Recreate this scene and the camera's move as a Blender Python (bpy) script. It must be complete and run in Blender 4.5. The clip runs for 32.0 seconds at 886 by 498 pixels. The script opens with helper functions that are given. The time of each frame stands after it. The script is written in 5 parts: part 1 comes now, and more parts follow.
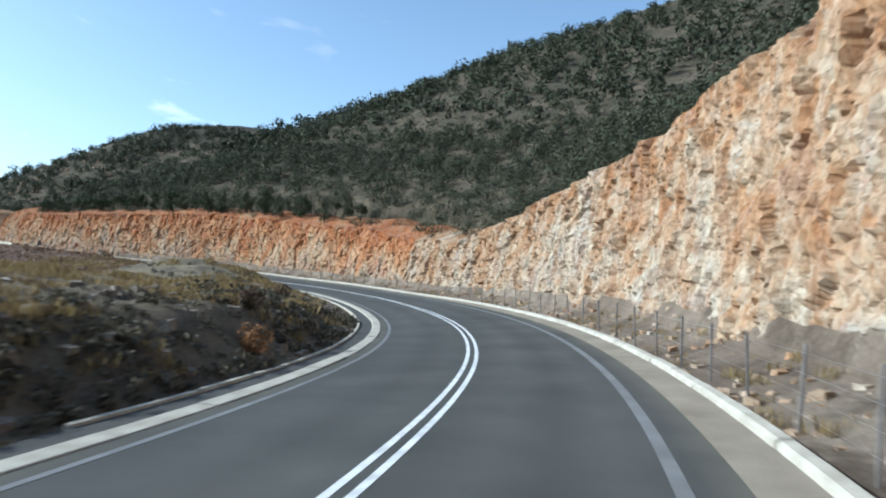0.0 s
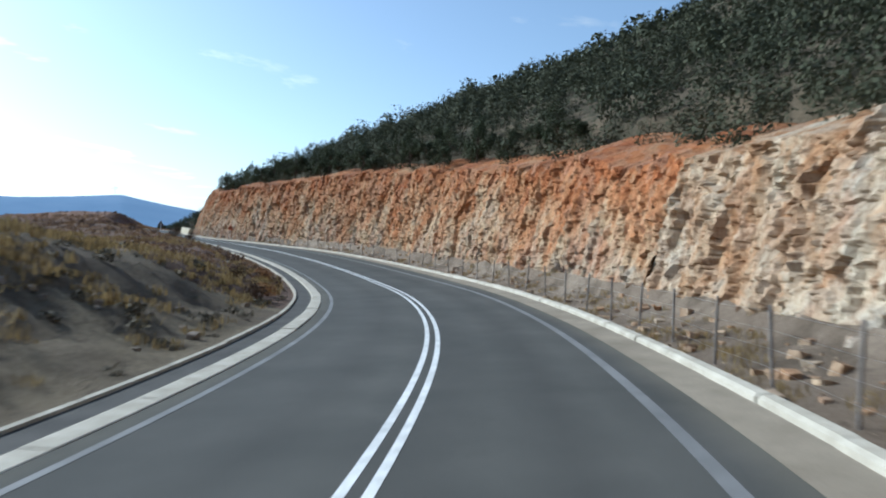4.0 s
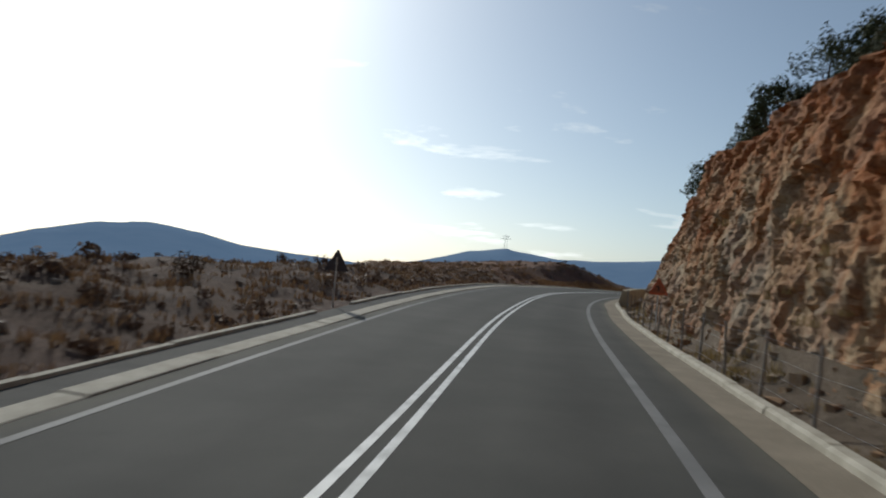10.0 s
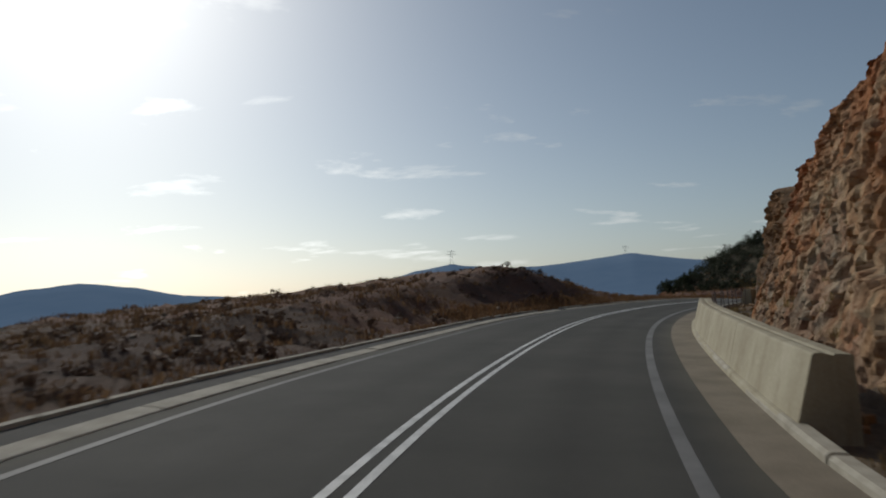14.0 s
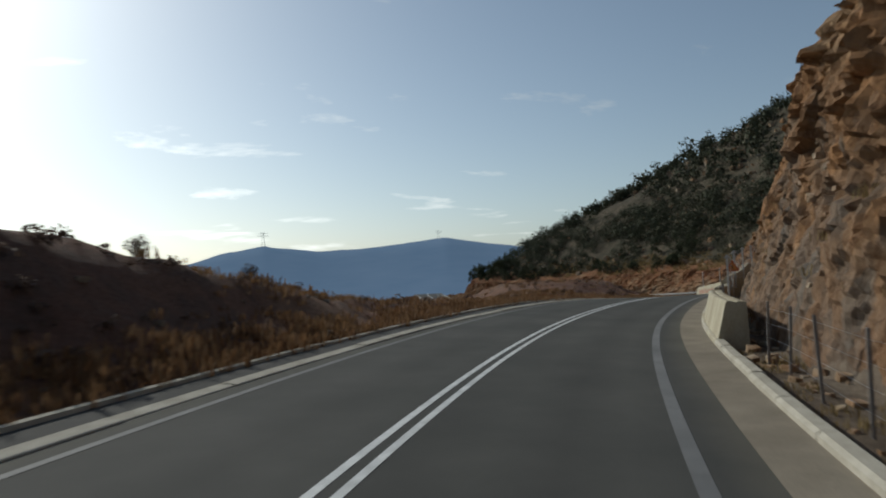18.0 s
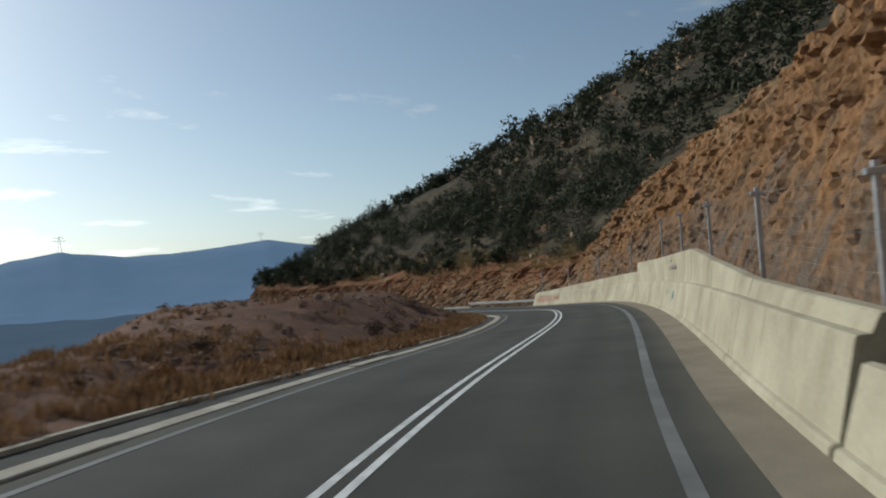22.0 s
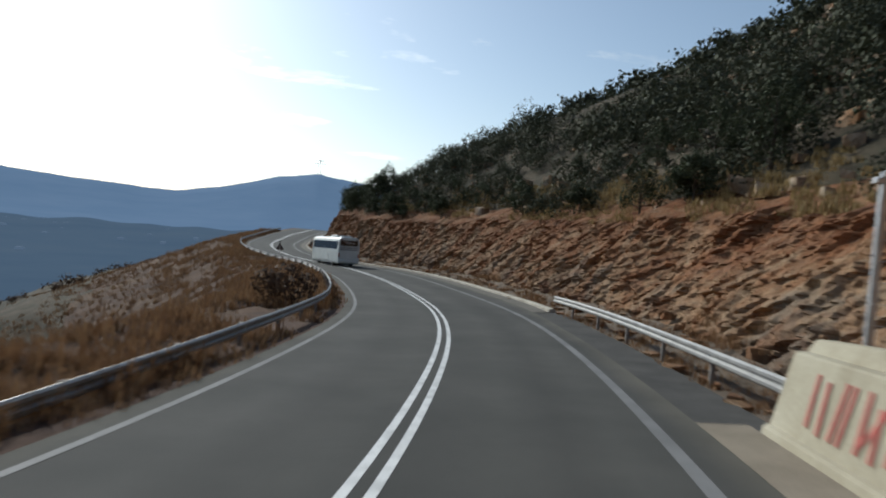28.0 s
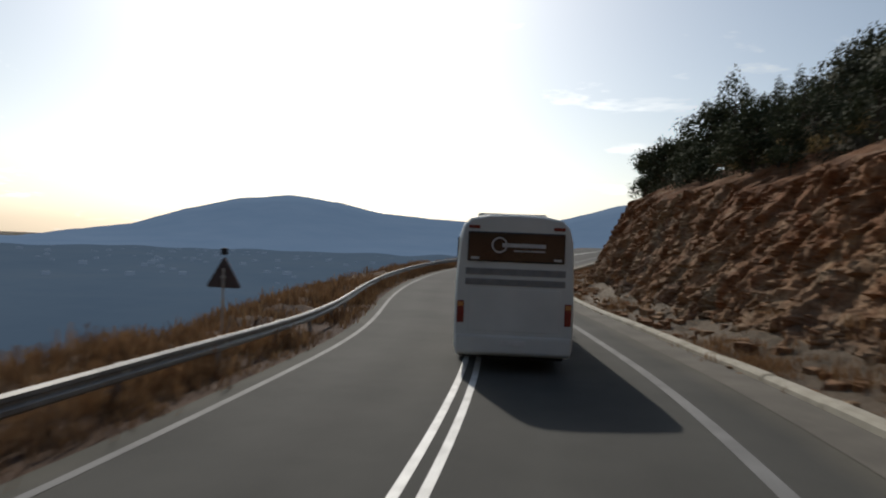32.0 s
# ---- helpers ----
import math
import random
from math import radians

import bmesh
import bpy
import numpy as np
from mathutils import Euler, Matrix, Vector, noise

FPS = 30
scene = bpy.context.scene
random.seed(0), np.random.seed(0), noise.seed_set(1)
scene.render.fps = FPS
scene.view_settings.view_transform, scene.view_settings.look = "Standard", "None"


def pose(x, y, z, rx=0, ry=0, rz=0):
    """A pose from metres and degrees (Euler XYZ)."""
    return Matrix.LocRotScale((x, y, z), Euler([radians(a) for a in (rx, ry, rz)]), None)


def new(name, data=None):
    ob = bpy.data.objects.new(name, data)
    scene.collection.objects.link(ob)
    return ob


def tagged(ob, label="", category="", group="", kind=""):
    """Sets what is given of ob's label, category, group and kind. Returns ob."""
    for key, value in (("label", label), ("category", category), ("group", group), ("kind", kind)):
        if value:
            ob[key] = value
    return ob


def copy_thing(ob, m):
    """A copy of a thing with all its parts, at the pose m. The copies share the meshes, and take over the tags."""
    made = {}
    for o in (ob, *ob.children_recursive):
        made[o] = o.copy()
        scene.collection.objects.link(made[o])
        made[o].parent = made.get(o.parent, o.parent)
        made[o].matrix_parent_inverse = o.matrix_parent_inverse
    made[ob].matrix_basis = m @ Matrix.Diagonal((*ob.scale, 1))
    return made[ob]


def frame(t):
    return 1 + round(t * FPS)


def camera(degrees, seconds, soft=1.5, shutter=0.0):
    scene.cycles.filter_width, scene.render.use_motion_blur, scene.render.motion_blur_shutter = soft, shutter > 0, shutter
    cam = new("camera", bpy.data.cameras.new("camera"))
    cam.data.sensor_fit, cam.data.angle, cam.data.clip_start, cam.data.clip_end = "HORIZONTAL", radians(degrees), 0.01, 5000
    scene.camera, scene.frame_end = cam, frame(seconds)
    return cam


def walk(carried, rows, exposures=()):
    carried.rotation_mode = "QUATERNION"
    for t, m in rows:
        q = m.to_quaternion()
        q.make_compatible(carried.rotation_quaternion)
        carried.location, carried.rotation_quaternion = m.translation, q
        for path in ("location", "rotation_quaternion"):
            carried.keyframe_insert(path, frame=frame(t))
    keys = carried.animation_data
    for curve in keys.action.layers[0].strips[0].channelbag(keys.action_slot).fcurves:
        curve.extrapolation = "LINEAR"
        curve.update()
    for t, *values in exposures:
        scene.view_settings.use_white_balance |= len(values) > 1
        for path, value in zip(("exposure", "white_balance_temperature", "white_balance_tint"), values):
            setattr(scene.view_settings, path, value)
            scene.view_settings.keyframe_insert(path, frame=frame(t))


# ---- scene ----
cam = camera(63.9, 32.0, 2.0, 0.4)
# seconds, eye, pitch, roll, yaw
ROWS = [
    (0, 0.156, -0.730, 2.369, 1.38, 2.40, -62.40),
    (0.5, 7.658, 1.409, 2.182, 1.44, 2.08, -60.19),
    (1, 14.986, 3.978, 2.000, 1.44, 2.75, -56.99),
    (1.5, 22.072, 6.991, 1.841, 0.97, 4.51, -53.67),
    (2, 28.928, 10.291, 1.724, -0.18, 5.44, -51.10),
    (2.5, 35.437, 14.037, 1.627, 0.49, 3.57, -46.55),
    (3, 41.554, 18.196, 1.525, 1.22, 3.77, -42.79),
    (3.5, 47.343, 22.746, 1.440, -0.36, 4.39, -40.60),
    (4, 52.920, 27.621, 1.392, 0.17, 2.44, -38.62),
    (4.5, 58.273, 32.754, 1.367, 0.72, 1.85, -35.81),
    (5, 63.307, 38.165, 1.350, 1.37, 2.30, -31.46),
    (5.5, 67.860, 43.854, 1.370, 2.22, 4.06, -25.45),
    (6, 71.811, 49.767, 1.451, 2.59, 4.84, -20.86),
    (6.5, 75.261, 55.926, 1.542, 2.29, 5.02, -18.30),
    (7, 78.399, 62.330, 1.593, 2.94, 4.99, -14.22),
    (7.5, 81.295, 68.908, 1.686, 3.38, 4.44, -10.11),
    (8, 83.869, 75.662, 1.905, 3.06, 6.13, -6.45),
    (8.5, 85.983, 82.530, 2.204, 3.56, 4.88, -2.86),
    (9, 87.603, 89.404, 2.532, 3.74, 3.81, 0.98),
    (9.5, 88.815, 96.232, 2.853, 4.13, 5.46, 2.76),
    (10, 89.701, 102.976, 3.129, 2.54, 4.99, 5.17),
    (10.5, 90.341, 109.609, 3.369, 2.56, 4.79, 6.37),
    (11, 90.846, 116.114, 3.580, 1.09, 3.63, 6.04),
    (11.5, 91.307, 122.489, 3.778, 2.66, 0.53, 6.33),
    (12, 91.781, 128.737, 3.981, 2.51, -0.62, 6.11),
    (12.5, 92.307, 134.885, 4.164, 3.44, -0.79, 6.72),
    (13, 92.894, 140.960, 4.303, 2.16, -0.65, 4.30),
    (13.5, 93.523, 146.890, 4.444, 3.04, -2.01, 2.54),
    (14, 94.208, 152.598, 4.632, 4.27, -2.54, 0.86),
    (14.5, 95.022, 158.109, 4.830, 3.40, -4.49, -1.12),
    (15, 95.999, 163.451, 5.003, 3.58, -4.91, -2.81),
    (15.5, 97.127, 168.745, 5.148, 2.62, -2.44, -4.94),
    (16, 98.414, 174.108, 5.261, 1.92, -1.35, -6.96),
    (16.5, 99.902, 179.521, 5.359, 1.48, -1.02, -9.02),
    (17, 101.637, 184.956, 5.463, 1.25, -1.26, -10.99),
    (17.5, 103.640, 190.400, 5.570, 1.20, -2.22, -12.46),
    (18, 105.906, 195.848, 5.677, 2.27, -2.55, -13.82),
    (18.5, 108.426, 201.265, 5.771, 1.39, -2.46, -15.63),
    (19, 111.177, 206.628, 5.837, 1.16, -2.03, -17.53),
    (19.5, 114.067, 211.929, 5.868, 0.54, -2.74, -19.10),
    (20, 117.037, 217.151, 5.855, 0.84, -3.41, -20.47),
    (20.5, 120.127, 222.274, 5.813, 0.30, -3.65, -22.25),
    (21, 123.389, 227.268, 5.760, 0.70, -4.00, -24.24),
    (21.5, 126.806, 232.132, 5.706, 1.28, -4.26, -26.21),
    (22, 130.317, 236.899, 5.664, 1.58, -4.04, -27.63),
    (22.5, 133.951, 241.605, 5.622, 1.34, -2.16, -28.95),
    (23, 137.771, 246.261, 5.565, 0.43, 0.24, -31.31),
    (23.5, 141.738, 250.908, 5.474, 1.15, 0.65, -30.63),
    (24, 145.771, 255.630, 5.326, -0.32, 4.04, -29.76),
    (24.5, 149.834, 260.469, 5.136, -2.01, 5.89, -28.70),
    (25, 153.909, 265.453, 4.916, -1.76, 3.26, -28.65),
    (25.5, 157.925, 270.641, 4.696, -1.76, 2.47, -26.75),
    (26, 161.781, 276.105, 4.505, -2.01, 3.06, -23.42),
    (26.5, 165.406, 281.877, 4.270, -2.54, 5.38, -19.18),
    (27, 168.768, 287.957, 3.916, -2.53, 4.99, -15.78),
    (27.5, 171.841, 294.373, 3.494, -2.15, 4.16, -12.32),
    (28, 174.559, 301.168, 3.056, -1.95, 4.90, -9.02),
    (28.5, 176.871, 308.395, 2.631, -2.00, 4.51, -6.02),
    (29, 178.775, 316.082, 2.250, -1.29, 3.59, -2.09),
    (29.5, 180.247, 324.138, 1.889, -0.83, 3.73, 1.22),
    (30, 181.198, 332.482, 1.526, -0.95, 3.27, 4.86),
    (30.5, 181.537, 341.079, 1.177, -0.22, 3.55, 8.60),
    (31, 181.352, 349.887, 0.861, -1.32, 3.53, 11.46),
    (31.5, 180.823, 358.820, 0.558, -1.43, 3.02, 14.91),
    (32, 179.939, 367.796, 0.243, -1.18, 2.27, 18.24),
]
# seconds, stops, kelvin, tint
EXPOSURES = [(0, 0.78, 5200, 1), (3, 0.7, 5200, 2), (6, 0.2, 5600, 3), (7, 0.1, 5700, 3), (9, -0.35, 6000, 4), (11, -0.7, 6200, 6), (13, -1.0, 6300, 7), (15.5, -1.08, 6300, 7), (17.5, -0.65, 6200, 4), (21, -0.45, 6200, 3), (24, -0.2, 5800, 3), (27, -0.15, 5800, 4), (29, -0.2, 6100, 6), (31, -0.4, 6300, 8), (32, -0.5, 6500, 9)]
walk(cam, [(t, pose(x, y, z, 90, 0, yaw) @ pose(0, 0, 0, pitch, 0, 0) @ pose(0, 0, 0, 0, 0, roll)) for t, x, y, z, pitch, roll, yaw in ROWS], EXPOSURES)

# ---- world, sun, light ----
SUN_AZ, SUN_EL = 28.5, 30.0      # degrees to the left of +y, above the horizon
world = bpy.data.worlds.new("sky")
scene.world = world
world.use_nodes = True
wt = world.node_tree
sky = wt.nodes.new("ShaderNodeTexSky")
sky.sky_type, sky.sun_disc = "NISHITA", False
sky.sun_elevation, sky.sun_rotation = radians(SUN_EL), radians(-SUN_AZ)
sky.air_density, sky.dust_density, sky.ozone_density = 1.0, 1.2, 1.6
def sky_colour():
    """The clear sky, paler with haze, with thin streaks of cloud."""
    n, link = wt.nodes, wt.links
    bw = n.new("ShaderNodeRGBToBW")
    link.new(sky.outputs[0], bw.inputs[0])
    tint = n.new("ShaderNodeMix")
    tint.data_type, tint.blend_type = "RGBA", "MULTIPLY"
    tint.inputs[0].default_value, tint.inputs[7].default_value = 1.0, (0.86, 0.98, 1.10, 1)
    link.new(bw.outputs[0], tint.inputs[6])
    pale = n.new("ShaderNodeMix")
    pale.data_type = "RGBA"
    pale.inputs[0].default_value = 0.36
    link.new(sky.outputs[0], pale.inputs[6])
    link.new(tint.outputs[2], pale.inputs[7])
    gen = n.new("ShaderNodeTexCoord")
    sep = n.new("ShaderNodeSeparateXYZ")
    link.new(gen.outputs["Generated"], sep.inputs[0])
    up = n.new("ShaderNodeMath")
    up.operation, up.inputs[1].default_value = "ADD", 0.12
    link.new(sep.outputs[2], up.inputs[0])
    flat = n.new("ShaderNodeVectorMath")
    flat.operation = "DIVIDE"
    comb = n.new("ShaderNodeCombineXYZ")
    for k in range(3):
        link.new(up.outputs[0], comb.inputs[k])
    link.new(gen.outputs["Generated"], flat.inputs[0])
    link.new(comb.outputs[0], flat.inputs[1])
    mp = n.new("ShaderNodeMapping")
    mp.inputs["Scale"].default_value, mp.inputs["Rotation"].default_value = (1.2, 1.6, 1.0), (0, 0, 0.9)
    link.new(flat.outputs[0], mp.inputs[0])
    cl = n.new("ShaderNodeTexNoise")
    cl.inputs["Scale"].default_value, cl.inputs["Detail"].default_value, cl.inputs["Roughness"].default_value, cl.inputs["Distortion"].default_value = 1.25, 8, 0.58, 0.25
    link.new(mp.outputs[0], cl.inputs["Vector"])
    rp = n.new("ShaderNodeValToRGB")
    rp.color_ramp.elements[0].position, rp.color_ramp.elements[0].color = 0.60, (0, 0, 0, 1)
    rp.color_ramp.elements[1].position, rp.color_ramp.elements[1].color = 0.74, (0.6, 0.6, 0.6, 1)
    link.new(cl.outputs["Fac"], rp.inputs[0])
    white = n.new("ShaderNodeMix")
    white.data_type, white.blend_type = "RGBA", "MULTIPLY"
    white.inputs[0].default_value, white.inputs[7].default_value = 1.0, (1.75, 1.72, 1.66, 1)
    link.new(bw.outputs[0], white.inputs[6])
    out = n.new("ShaderNodeMix")
    out.data_type = "RGBA"
    link.new(rp.outputs[0], out.inputs[0])
    link.new(pale.outputs[2], out.inputs[6])
    link.new(white.outputs[2], out.inputs[7])
    link.new(out.outputs[2], n["Background"].inputs[0])


sky_colour()
wt.nodes["Background"].inputs[1].default_value = 0.125
sun_data = bpy.data.lights.new("sun", "SUN")
sun_data.energy, sun_data.angle, sun_data.color = 4.0, radians(0.6), (1.0, 0.93, 0.84)
sun = new("sun", sun_data)
sun_dir = Vector((-math.sin(radians(SUN_AZ)) * math.cos(radians(SUN_EL)), math.cos(radians(SUN_AZ)) * math.cos(radians(SUN_EL)), math.sin(radians(SUN_EL))))
sun.rotation_mode = "QUATERNION"
sun.rotation_quaternion = sun_dir.to_track_quat("Z", "Y")


# ---- materials ----
def material(name, rough=0.8, metal=0.0):
    m = bpy.data.materials.new(name)
    m.use_nodes = True
    b = m.node_tree.nodes["Principled BSDF"]
    b.inputs["Roughness"].default_value, b.inputs["Metallic"].default_value = rough, metal
    if rough > 0.8:
        b.inputs["Specular IOR Level"].default_value = 0.12
    return m, m.node_tree, b


def ramp_node(nt, fac, stops):
    r = nt.nodes.new("ShaderNodeValToRGB")
    while len(r.color_ramp.elements) < len(stops):
        r.color_ramp.elements.new(0.5)
    for e, (pos, col) in zip(r.color_ramp.elements, stops):
        e.position, e.color = pos, (*col, 1)
    nt.links.new(fac, r.inputs[0])
    return r.outputs[0]


def noise_node(nt, scale, detail=5.0, rough=0.6, vec=None, dist=0.0):
    n = nt.nodes.new("ShaderNodeTexNoise")
    n.inputs["Scale"].default_value, n.inputs["Detail"].default_value = scale, detail
    n.inputs["Roughness"].default_value, n.inputs["Distortion"].default_value = rough, dist
    if vec is None:
        vec = nt.nodes.new("ShaderNodeNewGeometry").outputs["Position"]
    nt.links.new(vec, n.inputs["Vector"])
    return n.outputs["Fac"]


def mixed(nt, fac, a, b, mode="MIX"):
    m = nt.nodes.new("ShaderNodeMix")
    m.data_type, m.blend_type = "RGBA", mode
    for sock, val in ((m.inputs[0], fac), (m.inputs[6], a), (m.inputs[7], b)):
        if isinstance(val, (int, float)):
            sock.default_value = val
        elif isinstance(val, tuple):
            sock.default_value = (*val, 1)
        else:
            nt.links.new(val, sock)
    return m.outputs[2]


def bump(nt, b, height, strength, distance):
    n = nt.nodes.new("ShaderNodeBump")
    n.inputs["Strength"].default_value, n.inputs["Distance"].default_value = strength, distance
    nt.links.new(height, n.inputs["Height"])
    nt.links.new(n.outputs[0], b.inputs["Normal"])


def mottled(name, stops, scale, rough=0.85, metal=0.0, fine=None, bumps=0.0, dist=0.02, detail=6):
    m, nt, b = material(name, rough, metal)
    col = ramp_node(nt, noise_node(nt, scale, detail), stops)
    if fine:
        col = mixed(nt, fine[1], col, ramp_node(nt, noise_node(nt, fine[0], 4), [(0.3, (0.35, 0.35, 0.35)), (0.7, (1, 1, 1))]), "MULTIPLY")
    nt.links.new(col, b.inputs["Base Color"])
    if bumps:
        bump(nt, b, noise_node(nt, fine[0] if fine else scale * 8, 5), bumps, dist)
    return m


def asphalt_material():
    """Worn asphalt: blotches, polished wheel tracks, dusty edges and old patches."""
    m, nt, b = material("asphalt", 0.9)
    b.inputs["Specular IOR Level"].default_value = 0.12
    col = ramp_node(nt, noise_node(nt, 0.3, 6, 0.6), [(0.3, (0.060, 0.060, 0.055)), (0.7, (0.087, 0.085, 0.077))])
    across = nt.nodes.new("ShaderNodeAttribute")
    across.attribute_name = "across"
    wob = nt.nodes.new("ShaderNodeMath")
    wob.operation, wob.inputs[1].default_value = "MULTIPLY_ADD", 0.05
    nt.links.new(noise_node(nt, 0.5, 4), wob.inputs[0])
    nt.links.new(across.outputs["Fac"], wob.inputs[2])
    wear = ramp_node(nt, wob.outputs[0], [(0.03, (1.5, 1.42, 1.28)), (0.09, (1.0, 1.0, 1.0)), (0.20, (1.14, 1.14, 1.13)), (0.29, (0.92, 0.92, 0.92)), (0.39, (1.12, 1.12, 1.11)), (0.52, (0.94, 0.94, 0.94)), (0.63, (1.12, 1.12, 1.11)), (0.73, (0.95, 0.95, 0.95)), (0.83, (1.1, 1.1, 1.1)), (0.95, (1.0, 1.0, 1.0)), (1.0, (1.3, 1.26, 1.16))])
    col = mixed(nt, 1.0, col, wear, "MULTIPLY")
    stains = ramp_node(nt, noise_node(nt, 0.9, 5, 0.7), [(0.62, (1, 1, 1)), (0.75, (0.8, 0.8, 0.8))])
    col = mixed(nt, 0.8, col, stains, "MULTIPLY")
    grain = ramp_node(nt, noise_node(nt, 60, 4), [(0.3, (0.55, 0.55, 0.55)), (0.7, (1.05, 1.05, 1.05))])
    col = mixed(nt, 0.4, col, grain, "MULTIPLY")
    nt.links.new(col, b.inputs["Base Color"])
    bump(nt, b, noise_node(nt, 60, 5), 0.3, 0.008)
    return m


ASPHALT = asphalt_material()
TARMAC = mottled("old_tarmac", [(0.3, (0.062, 0.060, 0.056)), (0.7, (0.10, 0.096, 0.088))], 0.8, 0.92, fine=(40, 0.35), bumps=0.3, dist=0.01)
PAINT = mottled("road_paint", [(0.3, (0.45, 0.45, 0.43)), (0.6, (0.75, 0.75, 0.72))], 2.5, 0.6, fine=(40, 0.3))
CONCRETE = mottled("concrete", [(0.3, (0.205, 0.172, 0.128)), (0.7, (0.30, 0.258, 0.196))], 0.8, 0.9, fine=(25, 0.3), bumps=0.25, dist=0.01)
OLD_CONCRETE = mottled("grey_old_concrete", [(0.3, (0.125, 0.115, 0.098)), (0.7, (0.19, 0.172, 0.145))], 0.8, 0.9, fine=(25, 0.3), bumps=0.25, dist=0.01)
WHITE = mottled("white_coach_paint", [(0.3, (0.50, 0.525, 0.50)), (0.7, (0.60, 0.62, 0.59))], 0.8, 0.35)


# ---- meshes ----
def mesh_object(name, verts, faces, mat, parent=None, label="", smooth=False):
    me = bpy.data.meshes.new(name)
    me.from_pydata([tuple(v) for v in verts], [], faces)
    if mat:
        me.materials.append(mat)
    if smooth:
        me.polygons.foreach_set("use_smooth", [True] * len(me.polygons))
    me.update()
    ob = new(name, me)
    if parent:
        ob.parent = parent
    if label:
        ob["label"] = label
    return ob


# ---- the road's plan: heading, height and bank every ten metres ----
START = (-2.27, -0.51)
HEADING = [
    -78.25, -74.69, -69.54, -64.14, -59.21, -54.25, -49.7, -44.67, -40.01, -33.85, -28.12, -23.08, -18.76, -13.95,
    -9.02, -5.36, -3.26, -3.2, -4.89, -5.67, -7.53, -11.61, -14.16, -16.41, -21.14, -26.22, -28.38, -31.13,
    -34.22, -35.95, -39.14, -41.87, -41.17, -39.99, -36.71, -31.28, -26.02, -20.06, -14.46, -11.25, -6.53, -0.42,
    2.01, 2.98, 7.68, 11.94, 15.62, 19.87, 16.22, 10.24, 5.01, -2.1, -3.35]
HEIGHT = [
    0, -0.19, -0.42, -0.6, -0.73, -0.87, -0.96, -1, -1.02, -0.95, -0.82, -0.74, -0.49, -0.08,
    0.39, 0.8, 1.14, 1.46, 1.77, 2, 2.31, 2.64, 2.88, 3.06, 3.24, 3.4, 3.49, 3.47,
    3.39, 3.31, 3.23, 3.1, 2.85, 2.51, 2.2, 1.86, 1.31, 0.71, 0.16, -0.3, -0.73, -1.14,
    -1.5, -1.84, -2.19, -2.48, -2.92, -3.12, -3.16, -3.06, -2.89, -2.80, -2.58]
BANK = [
    -0.026, -0.031, -0.041, -0.059, -0.068, -0.072, -0.072, -0.058, -0.043, -0.045, -0.059, -0.065, -0.051, -0.045,
    -0.034, -0.014, 0.012, 0.027, 0.05, 0.072, 0.071, 0.074, 0.054, 0.051, 0.052, 0.046, 0.043, 0.051,
    0.063, 0.061, 0.032, -0.01, -0.047, -0.067, -0.058, -0.059, -0.06, -0.06, -0.04, -0.03, -0.037, -0.036,
    -0.033, -0.04, -0.042, -0.026, -0.014, -0.008, -0.006, -0.006, -0.005, -0.004, -0.003]
HEAD_END = -2.2


def road_tables():
    far = 14
    head = np.array([HEADING[0]] * 10 + HEADING + [HEADING[-1] + HEAD_END * (k + 1) for k in range(far)])
    z = np.array([HEIGHT[0] + 0.9 * (10 - k) for k in range(10)] + HEIGHT + [HEIGHT[-1] + 0.38 * (k + 1) for k in range(far)])
    bk = np.array([BANK[0]] * 10 + BANK + [0.0] * far)
    kern = np.array([1, 2, 1]) / 4.0
    s10 = np.arange(len(head)) * 10.0 - 100.0
    s = np.arange(s10[0], s10[-1], 1.0)

    def fine(a):
        v = np.interp(s, s10, a)
        w = np.hanning(15)
        w /= w.sum()
        return np.convolve(np.pad(v, 7, mode="edge"), w, mode="valid")
    h = np.radians(fine(head))
    zz, bb = fine(z), fine(bk)
    x, y = np.cumsum(-np.sin(h)), np.cumsum(np.cos(h))
    k = int(np.argmin(abs(s)))
    return s, x - x[k] + START[0], y - y[k] + START[1], zz, bb, h


RS, RX, RY, RZ, RB, RH = road_tables()


def at(s, d, dz=0.0):
    """A place by its station along the road, its way to the left of the lane's middle, and its height over the road."""
    h = np.interp(s, RS, RH)
    dd = np.clip(d, -5, 8)
    return (np.interp(s, RS, RX) - d * np.cos(h), np.interp(s, RS, RY) - d * np.sin(h), np.interp(s, RS, RZ) + dd * np.interp(s, RS, RB) + dz)


def heading(s):
    return float(np.degrees(np.interp(s, RS, RH)))


EDGE = ([100, 120, 200, 208, 398, 412], [0.0, -0.45, -0.45, 0.0, 0.0, -0.5])     # where the uphill kerb swings out


def sweep(name, profile, s0, s1, step, mat, parent=None, label="", closed=False, ends=False, edge=False):
    """A strip with the given cross-section (pairs of way to the left and height) along the road."""
    n = max(2, int(round((s1 - s0) / step)) + 1)
    st = np.linspace(s0, s1, n)
    verts, faces, m = [], [], len(profile)
    for s in st:
        out = np.interp(s, *EDGE) if edge else 0.0
        verts += [at(s, d + (out if d < 0 else 0.0), z) for d, z in profile]
    for i in range(n - 1):
        for j in range(m if closed else m - 1):
            k = (j + 1) % m
            faces.append((i * m + j, i * m + k, (i + 1) * m + k, (i + 1) * m + j))
    if ends and closed:
        faces += [tuple(range(m))[::-1], tuple((n - 1) * m + j for j in range(m))]
    return mesh_object(name, verts, faces, mat, parent, label)


